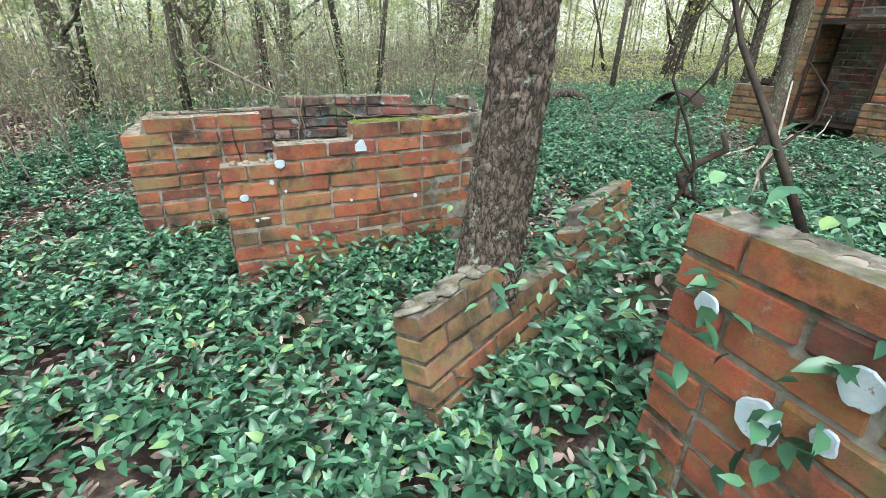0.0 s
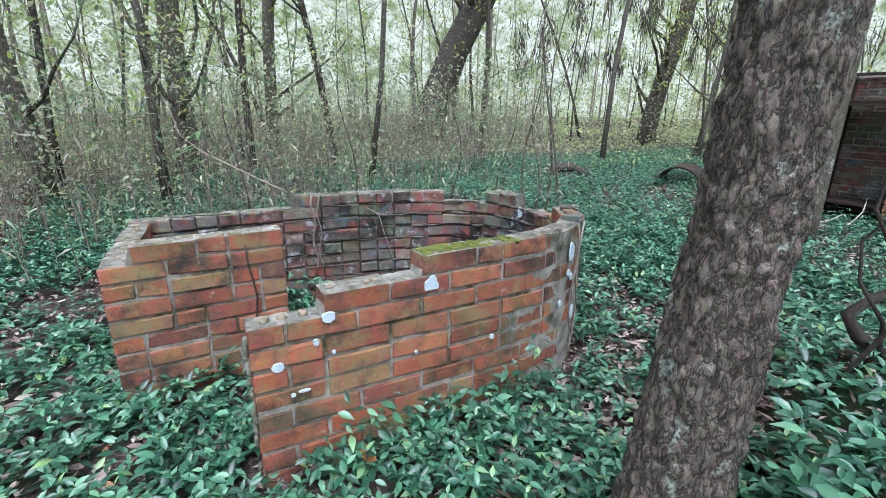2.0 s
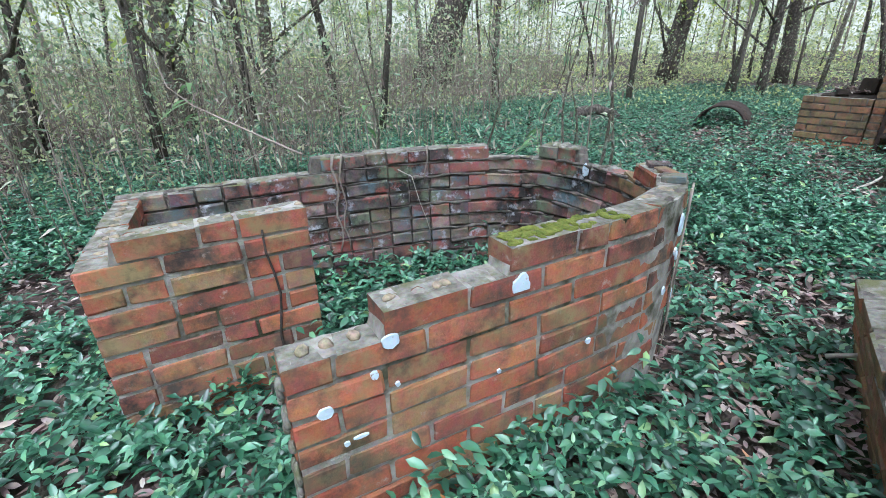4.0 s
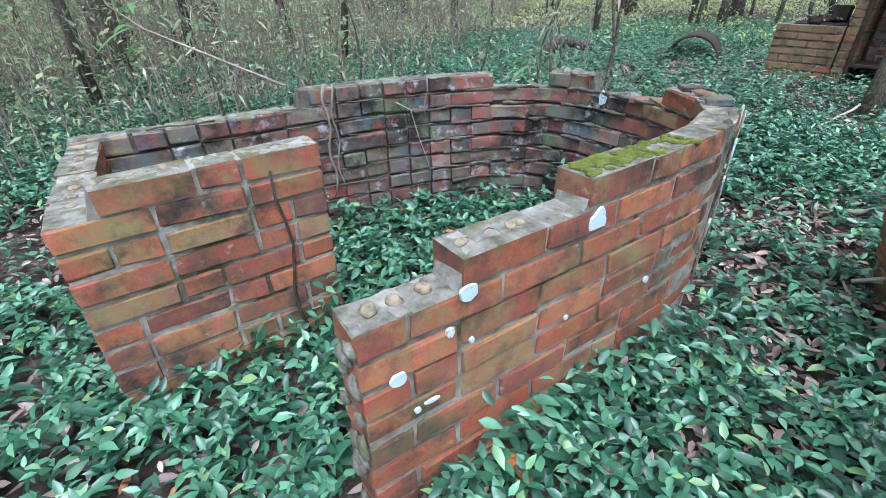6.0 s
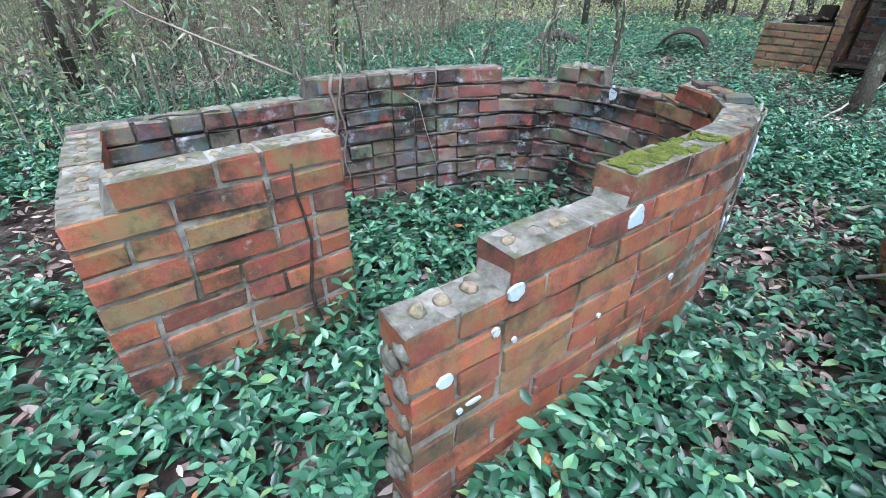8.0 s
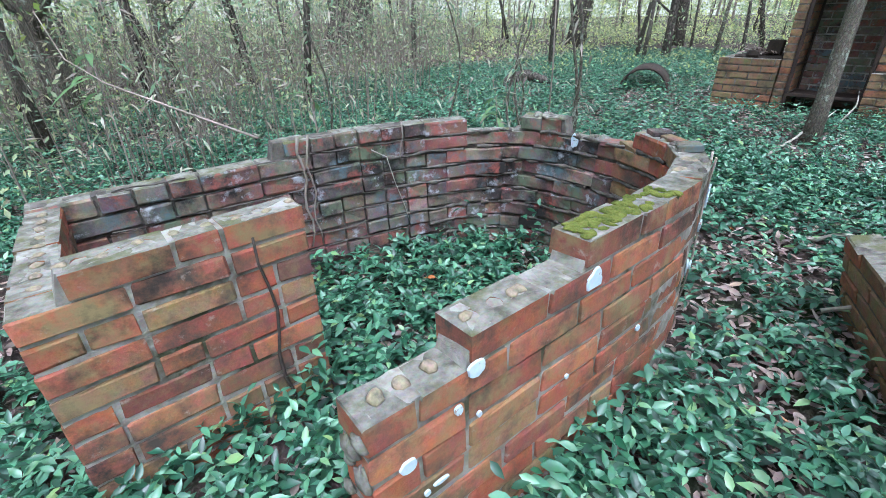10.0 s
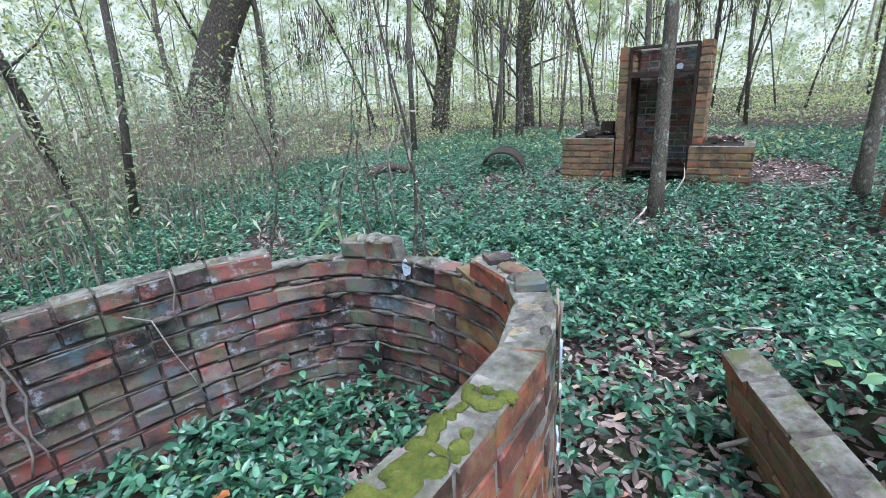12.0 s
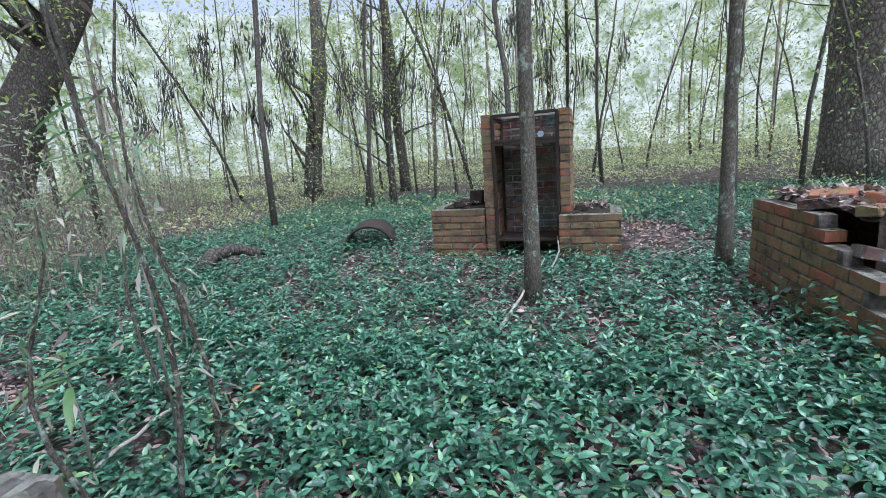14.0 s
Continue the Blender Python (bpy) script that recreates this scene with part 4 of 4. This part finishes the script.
stem("vine_stem", "thin dark dead vine stem", [on_panel(0.5 + 0.012 * math.sin(k * 1.3), 0.0 + k * 0.075) for k in range(10)], 0.006, M_BLACKSTICK, wall_panel)
for s0, r in ((near_s(0.5, 1.41), 0.007), (near_s(0.53, 1.41), 0.005), (near_s(0.95, 1.33), 0.004)):
    stem("vine_stem", "thin reddish dead vine stem", [on_ring(s0 + 0.012 * math.sin(k * 1.7 + r * 900), BW + 0.008, 0.74 - k * 0.06) for k in range(9 if r > 0.004 else 4)], r, M_TWIG, wall_back)
stem("vine_stem", "thin curved dead tendril", [on_ring(near_s(0.8, 1.37) - k * 0.035, BW + 0.012, 0.64 - 0.02 * k - 0.012 * k * k * (k > 2)) for k in range(6)], 0.003, M_STICK, wall_back)
for k in range(2):
    stem("vine_stem", "thin dark vine hanging down the curved wall", [on_ring(1.28 + 0.03 * math.sin(j + k * 2) + 0.05 * k, -0.008, 0.76 - j * 0.07) for j in range(10)], 0.004, M_TWIG, wall_front)

# creeper leaves climbing at the foot of the walls
g = np.random.default_rng(81)
pos, yaw, pit, rol, sc = [], [], [], [], []
def cluster(x, y, z, n, spread, face):
    for _ in range(n):
        pos.append((x + g.normal(0, spread), y + g.normal(0, spread * 0.5), z + g.normal(0, spread)))
        yaw.append(face + g.normal(0, 0.9)); pit.append(g.uniform(-0.6, 0.4)); rol.append(g.normal(0, 0.5)); sc.append(g.uniform(0.035, 0.065))
for x, z in ((0.3, 0.28), (0.36, 0.24), (0.5, 0.2), (0.7, 0.2), (0.82, 0.22), (0.95, 0.3), (0.2, 0.14), (1.0, 0.24)):
    cluster(x, -0.06, z, 14, 0.05, -1.57)
for x, z in ((-0.3, 0.14), (-0.1, 0.18), (0.05, 0.14), (0.14, 0.24), (0.18, 0.28)):
    cluster(x, 0.6, z, 12, 0.05, -1.57)
for x, y, z in ((0.35, 1.28, 0.3), (0.5, 1.26, 0.22), (0.9, 1.18, 0.2), (1.15, 1.05, 0.26), (1.38, 0.85, 0.3), (1.4, 0.6, 0.22)):
    cluster(x, y, z, 12, 0.05, -1.57)
for k in range(26):
    t = k / 25
    cluster(0.62 + 1.25 * t, -1.15 + 0.68 * t, 0.5, 9 if t > 0.12 else 3, 0.07, g.uniform(0, 6))
for k in range(16):
    cluster(0.8 - 0.006 * k, -1.52 - 0.06 * k, 0.87 + g.normal(0, 0.02), 6, 0.05, g.uniform(0, 6))
for x, y, z in ((0.71, -1.58, 0.76), (0.7, -1.57, 0.68), (0.7, -1.73, 0.7), (0.69, -1.74, 0.62), (0.7, -1.7, 0.56)):
    cluster(x, y, z, 7, 0.035, 3.14)
for k in range(26):
    cluster(3.3 + g.uniform(-0.1, 1.2), -1.0 + g.normal(0, 0.04), 0.2 + g.uniform(0, 0.22), 10, 0.06, 1.57)
v, f = field(LEAF, np.array(sc), np.array(pos), np.array(yaw), np.array(pit), np.array(rol))
tagged(new("climbing_creeper", quick_mesh("climbing_creeper", v, f, M_LEAF)), "green creeper leaves climbing the brick walls", "creeper", kind="stuff")
for y, z, w in ((-1.545, 0.695, 0.02), (-1.672, 0.56, 0.034), (-1.765, 0.7, 0.026), (-1.755, 0.6, 0.018), (-1.858, 0.687, 0.006)):
    paint_spot((0.7356 + 0.0339 * (y + 1.6) - 0.006, y, z), w, w * 1.1, 267, hash_of(str(y)), wall_near)
for k in range(14):
    q = random.Random(980 + k)
    p, d, inn = LEAN.at(0.03 + 0.024 * k)
    p = p + inn * q.uniform(0.02, 0.075)
    lump("mortar_lump", (p.x, p.y, 0.462), q.uniform(0.02, 0.05), q.uniform(0.018, 0.035), q.uniform(0.006, 0.014), M_CAP, wall_lean, k)

# ---- inside the closet ----
def bar(name, a, b, w, h, material, parent=None, label=""):
    """A squared bar from a to b in the closet's own axes."""
    A, B = Vector((*local(a[0], a[1]), a[2])), Vector((*local(b[0], b[1]), b[2]))
    d = (B - A)
    bm = box_bm(w, h, d.length, 0.002, 0.0008, 3)
    m = Matrix.Translation(A) @ d.to_track_quat("Z", "Y").to_matrix().to_4x4()
    return part(name, data_of(name, bm, material), parent, label, m)


frame_thing = tagged(new("iron_frame"), "rusty iron angle frame with shelves inside the closet", "metal frame")
ZT = T0 + 21 * COURSE
for y in (0.3, -0.305):
    bar("post", (0.01, y, 0.1), (0.01, y, ZT - 0.02), 0.03, 0.03, M_IRON, frame_thing)
    bar("rear_post", (0.47, y, 0.1), (0.47, y, ZT - 0.02), 0.02, 0.02, M_IRON, frame_thing)
for z in (ZT - 0.03, 1.3, 1.27, 0.33):
    bar("crossbar", (0.01, 0.295, z), (0.01, -0.3, z), 0.028, 0.028, M_IRON, frame_thing)
for z in (ZT - 0.04, 1.28, 0.9, 0.6, 0.33):
    bar("side_rail", (0.0, 0.303, z), (0.48, 0.303, z), 0.02, 0.02, M_IRON, frame_thing)
    bar("side_rail", (0.0, -0.308, z), (0.48, -0.308, z), 0.02, 0.02, M_IRON, frame_thing)
bar("crossbar", (0.47, 0.295, ZT - 0.03), (0.47, -0.3, ZT - 0.03), 0.03, 0.02, M_STICK, frame_thing, "pale wooden rear bar")
for z in (1.28, 0.31):
    part("shelf", data_of("shelf", box_bm(0.46, 0.585, 0.014, 0.002, 0.001, 5), M_IRON), frame_thing, "", pose(*local(0.245, -0.002), z, 0, 0, 4))
p = local(0.497, -0.1)
paint_spot((p[0] - 0.003, p[1], 1.35), 0.035, 0.028, 274, 77, bpy.data.objects["wall_tower_back"])
for name, a, b, z in (("rubble_fill_left", (0.12, 0.45), (0.52, 0.88), 0.64), ("rubble_fill_right", (0.02, -0.75), (0.46, -0.45), 0.57)):
    c = ((a[0] + b[0]) / 2, (a[1] + b[1]) / 2)
    bm = bmesh.new()
    bmesh.ops.create_grid(bm, x_segments=14, y_segments=10, size=0.5)
    for v in bm.verts:
        e = max(abs(v.co.x), abs(v.co.y)) * 2
        v.co = Vector((v.co.x * (b[0] - a[0] + 0.12), v.co.y * (b[1] - a[1] + 0.12), z - (0.6 if e > 0.98 else 0) + 0.05 * (1 - e * e) + 0.03 * noise.noise(v.co * 9)))
    ob = tagged(new("rubble_fill", data_of("rubble_fill", bm, M_SOOT)), "dark soil and leaves filling the brick pier", "rubble")
    ob.matrix_basis = pose(*local(*c), 0, 0, 0, 4)
    n = 130
    g = np.random.default_rng(hash_of(name))
    pp = np.array([(*local(c[0] + g.uniform(-0.2, 0.2), c[1] + g.uniform(-0.16, 0.16)), z + 0.05 + g.uniform(0, 0.02)) for _ in range(n)])
    v, f = field(CURL, g.uniform(0.03, 0.08, n), pp, g.uniform(0, 6.3, n), g.normal(0, 0.4, n), g.normal(0, 0.4, n))
    tagged(new("dead_leaves", quick_mesh("pier_leaves", v, f, M_LITTER)), "dead leaves heaped on the brick pier", "leaf litter", kind="stuff")
for at, sz, rz in (((0.25, 0.56, 0.68), (0.17, 0.13, 0.14), 10), ((0.12, 0.72, 0.66), (0.1, 0.1, 0.06), 30), ((0.1, -0.5, 0.59), (0.12, 0.09, 0.06), 5)):
    ob = tagged(new("loose_block", data_of("loose_block", box_bm(*sz, 0.008, 0.004, rz), M_SOOT)), "dark mossy loose block resting on the pier", "block")
    ob.matrix_basis = pose(*local(at[0], at[1]), at[2], 2, 3, rz)

# ---- half-buried pipe, stump, fallen sticks ----
bm = bmesh.new()
seg = 20
rows = []
for rad, ys in ((0.3, (-0.3, 0.0, 0.3)), (0.275, (0.3, 0.0, -0.3))):
    for yy in ys:
        rows.append([bm.verts.new((rad * math.cos(math.pi * k / seg * 1.1 - 0.15) * (1 + 0.03 * noise.noise(Vector((k, yy * 5, rad)))), yy, rad * math.sin(math.pi * k / seg * 1.1 - 0.15) + 0.05)) for k in range(seg + 1)])
for a, b in zip(rows, rows[1:] + rows[:1]):
    for k in range(seg):
        bm.faces.new((a[k], a[k + 1], b[k + 1], b[k]))
for k in (0, seg):
    bm.faces.new([r[k] for r in rows])
pipe = tagged(new("drain_pipe", data_of("drain_pipe", bm, M_IRON, True)), "rusty half-buried drain pipe with an open end", "pipe")
pipe.matrix_basis = pose(5.95, 2.85, 0.12, 0, 0, -66)
stump = stem("fallen_log", "short rotten log lying in the creeper", [(4.45, 4.0, 0.2), (4.65, 4.05, 0.33), (4.9, 4.0, 0.36), (5.1, 3.85, 0.28), (5.2, 3.75, 0.2)], 0.1, M_DARK, None, "log", 10)
STICKS = (((2.04, 1.7, 0.2), (2.3, 1.73, 0.24), (2.55, 1.75, 0.2)), ((3.64, 0.6, 0.18), (4.3, 0.55, 0.3), (4.75, 0.52, 0.36)), ((3.1, -0.12, 0.2), (2.95, -0.2, 0.22), (2.72, -0.33, 0.18)),
          ((2.37, 0.0, 0.16), (2.4, -0.15, 0.22), (2.4, -0.33, 0.26)), ((5.2, -0.37, 0.2), (5.35, -0.5, 0.3), (5.5, -0.66, 0.3)), ((1.72, -0.24, 0.18), (1.8, -0.45, 0.24), (1.92, -0.71, 0.26)),
          ((4.75, 0.5, 0.2), (4.85, 0.42, 0.4), (4.95, 0.45, 0.5)))
for k, pts in enumerate(STICKS):
    stem("fallen_stick", "pale bleached stick lying on the creeper", [Vector(a).lerp(Vector(b), t) + Vector((0, 0, 0.012 * math.sin(6 * t + k))) for a, b in zip(pts, pts[1:]) for t in (0, 0.33, 0.66)] + [Vector(pts[-1])], (0.011, 0.012, 0.014, 0.012, 0.008, 0.009, 0.01)[k], M_STICK, None, "stick")
stem("fallen_branch", "long thin dead branch leaning on the back wall", [(0.38, 1.44, 0.73), (0.2, 1.66, 0.82), (-0.02, 1.98, 0.93), (-0.12, 2.12, 1.02), (-0.16, 2.22, 1.2)], 0.006, M_TWIG, None, "branch")
stem("dark_branch", "bare dark branch propped on the broken wall", [(0.83, -1.6, 0.82), (0.86, -1.48, 0.97), (0.89, -1.38, 1.08), (0.88, -1.33, 1.2), (0.87, -1.22, 1.34), (0.89, -1.17, 1.5)], 0.008, M_BLACKSTICK, None, "branch")
stem("dark_branch", "thin dark side twig of the bare branch", [(0.95, -1.41, 1.11), (0.97, -1.4, 1.22), (0.96, -1.42, 1.34), (0.99, -1.4, 1.5)], 0.005, M_BLACKSTICK, None, "branch")
for k, (x, y, h) in enumerate(((1.55, -0.78, 0.9), (1.66, -0.74, 0.7), (1.78, -0.72, 0.35), (2.0, -0.9, 0.6))):
    stem("bare_shrub", "bare dark shrub stem rising from the creeper", [(x + 0.06 * math.sin(j * 1.1 + k), y + 0.05 * math.cos(j * 1.4 + k), ground_z(x, y) + h * j / 6) for j in range(7)], 0.009 if h > 0.4 else 0.03, M_BLACKSTICK, None, "shrub")
stem("bare_shrub", "pale dead twig standing among the creeper", [(1.75, -0.95, 0.4), (1.95, -0.85, 0.6), (2.05, -0.82, 0.75), (2.1, -0.78, 0.95)], 0.008, M_STICK, None, "shrub")
stem("pale_twig", "curved pale twig at the broken wall", [(2.02, -0.84, 0.2), (2.07, -0.82, 0.45), (2.05, -0.78, 0.6), (2.17, -0.8, 0.74), (2.3, -0.84, 0.72)], 0.009, M_STICK, None, "twig")
# saplings with long drooping leaves at the clearing's edge
for k, (x, y, h) in enumerate(((1.98, 1.2, 2.0), (2.2, 1.35, 1.9), (1.85, 1.45, 1.1), (2.5, 2.0, 1.6), (1.6, 1.75, 1.2), (0.9, 2.0, 1.3), (0.2, 2.3, 1.4), (2.9, 2.4, 1.4))):
    sap = tagged(new("sapling"), "thin sapling with withered hanging leaves", "sapling", "saplings at the clearing's edge")
    sap.location = (x, y, ground_z(x, y))
    q = random.Random(500 + k)
    pts = [(0.05 * math.sin(j * 0.8 + k), 0.05 * math.cos(j * 0.9 + k) - 0.05, h * j / 8) for j in range(9)]
    vs, fs = tube(pts, [0.011 * (1 - 0.09 * j) for j in range(9)], 6, 0.2, k)
    part("stem", mesh_of("stem", vs, fs, M_GREY, True), sap)
    n = 90
    g = np.random.default_rng(600 + k)
    t = g.uniform(0.15, 1, n)
    pp = np.array([(0.05 * math.sin(8 * u * 0.8 + k) + g.normal(0, 0.07), 0.05 * math.cos(8 * u * 0.9 + k) - 0.05 + g.normal(0, 0.07), h * u) for u in t])
    v, f = field(BLADE, g.uniform(0.025, 0.09, n), pp, g.uniform(0, 6.3, n), g.uniform(-1.4, 0.2, n), g.normal(0, 0.5, n))
    part("leaves", quick_mesh("leaves", v, f, M_DRY), sap)

# ---- top and broken end of the long wall ----
tagged(brick_wall("wall_long_rear", "rear leaf of the long brick wall", straight((3.45, -1.72), (4.82, -1.5)), 0, 1.385, lambda s: 0.1, lambda s: 10 if s > 0.4 else 7, M_OCHRE), kind="structure")
bm = bmesh.new()
bmesh.ops.create_grid(bm, x_segments=50, y_segments=10, size=0.5)
for v in bm.verts:
    s, w = v.co.x + 0.5, v.co.y
    x, y = 4.76 - 0.95 * s, -1.21 - 0.17 * s + w * 0.42
    edge = abs(w) > 0.49
    v.co = Vector((x, y, 0.79 - (0.5 if s > 0.98 else 0) + (0 if edge else 0.04) + 0.025 * noise.noise(Vector((x * 6, y * 6, 1)))))
fill = tagged(new("rubble_fill", data_of("wall_fill", bm, M_GROUND)), "soil and dead leaves filling the long wall", "rubble")
n = 700
g = np.random.default_rng(91)
ss, ww = g.random(n), g.uniform(-0.5, 0.5, n)
pp = np.stack([4.78 - 0.97 * ss, -1.21 - 0.17 * ss + ww * 0.55, 0.835 + g.uniform(0, 0.02, n)], 1)
v, f = field(CURL, g.uniform(0.03, 0.09, n), pp, g.uniform(0, 6.3, n), g.normal(0, 0.3, n), g.normal(0, 0.3, n))
tagged(new("dead_leaves", quick_mesh("wall_leaves", v, f, M_LITTER)), "dead leaves lying along the top of the long wall", "leaf litter", kind="stuff")
for k in range(9):
    q = random.Random(700 + k)
    ob = tagged(new("loose_brick", brick_data((M_OCHRE, M_INNER)[k % 3 == 0], "plain", k % 4)), "loose mossy brick lying on the collapsed wall", "brick", "loose bricks of the wall")
    x = 3.42 + 0.13 * k
    y = -1.19 - 0.1 * (k % 3) + 0.02 * k
    ob.matrix_basis = pose(x, y, (0.46 if x < 3.62 else 0.6 if x < 3.82 else 0.8) + 0.02 * (k % 2), q.uniform(-14, 14), q.uniform(-14, 14), q.uniform(0, 180))
# single bright fallen leaves
for k, (x, y) in enumerate(((0.26, -0.08), (0.28, -0.15), (0.79, 0.84), (2.67, 1.5))):
    vs = [(a * 0.06, b * 0.1, c * 0.06 + 0.01) for a, b, c in LEAF[0]]
    ob = tagged(new("fallen_leaf", mesh_of("fallen_leaf", vs, LEAF[1], M_ORANGE)), "single orange fallen leaf on the creeper", "leaf", "orange fallen leaves")
    ob.matrix_basis = pose(x, y, ground_z(x, y) + 0.09, 10, 8, 60 * k)

# long-leaved shoots at the edge of the clearing
for k, (x, y, z, n) in enumerate(((2.05, 1.75, 0.55, 7), (2.2, 1.45, 1.45, 5), (0.0, 2.6, 0.95, 7), (1.0, 2.3, 0.8, 6))):
    shoot = tagged(new("cane_shoot"), "slender cane shoot with long arching green leaves", "cane", "cane shoots at the clearing's edge")
    shoot.location = (x, y, ground_z(x, y))
    vs, fs = tube([(0, 0, 0), (0.01, 0, z * 0.5), (0.0, 0.02, z)], [0.006, 0.005, 0.003], 6)
    part("stem", mesh_of("stem", vs, fs, M_TWIG, True), shoot)
    q = random.Random(800 + k)
    for j in range(n):
        ln, w, turn, up = q.uniform(0.16, 0.28), q.uniform(0.012, 0.02), q.uniform(0, 6.28), q.uniform(-0.1, 0.5)
        vs, fs = [], []
        for i in range(6):
            t = i / 5
            half = w * math.sin(math.pi * min(0.08 + t * 0.92, 1)) ** 0.8
            r, h = ln * t, up * ln * t - 0.5 * ln * t * t
            for side, fold in ((-1, 0.004), (0, 0), (1, 0.004)):
                vs.append((r * math.cos(turn) - side * half * math.sin(turn), r * math.sin(turn) + side * half * math.cos(turn), h + fold))
        for i in range(5):
            for c in (0, 1):
                fs.append((3 * i + c, 3 * i + c + 1, 3 * i + c + 4, 3 * i + c + 3))
        part("leaf", mesh_of("leaf", vs, fs, M_CANE, True), shoot, "", pose(0, 0, z * q.uniform(0.75, 1.0)))
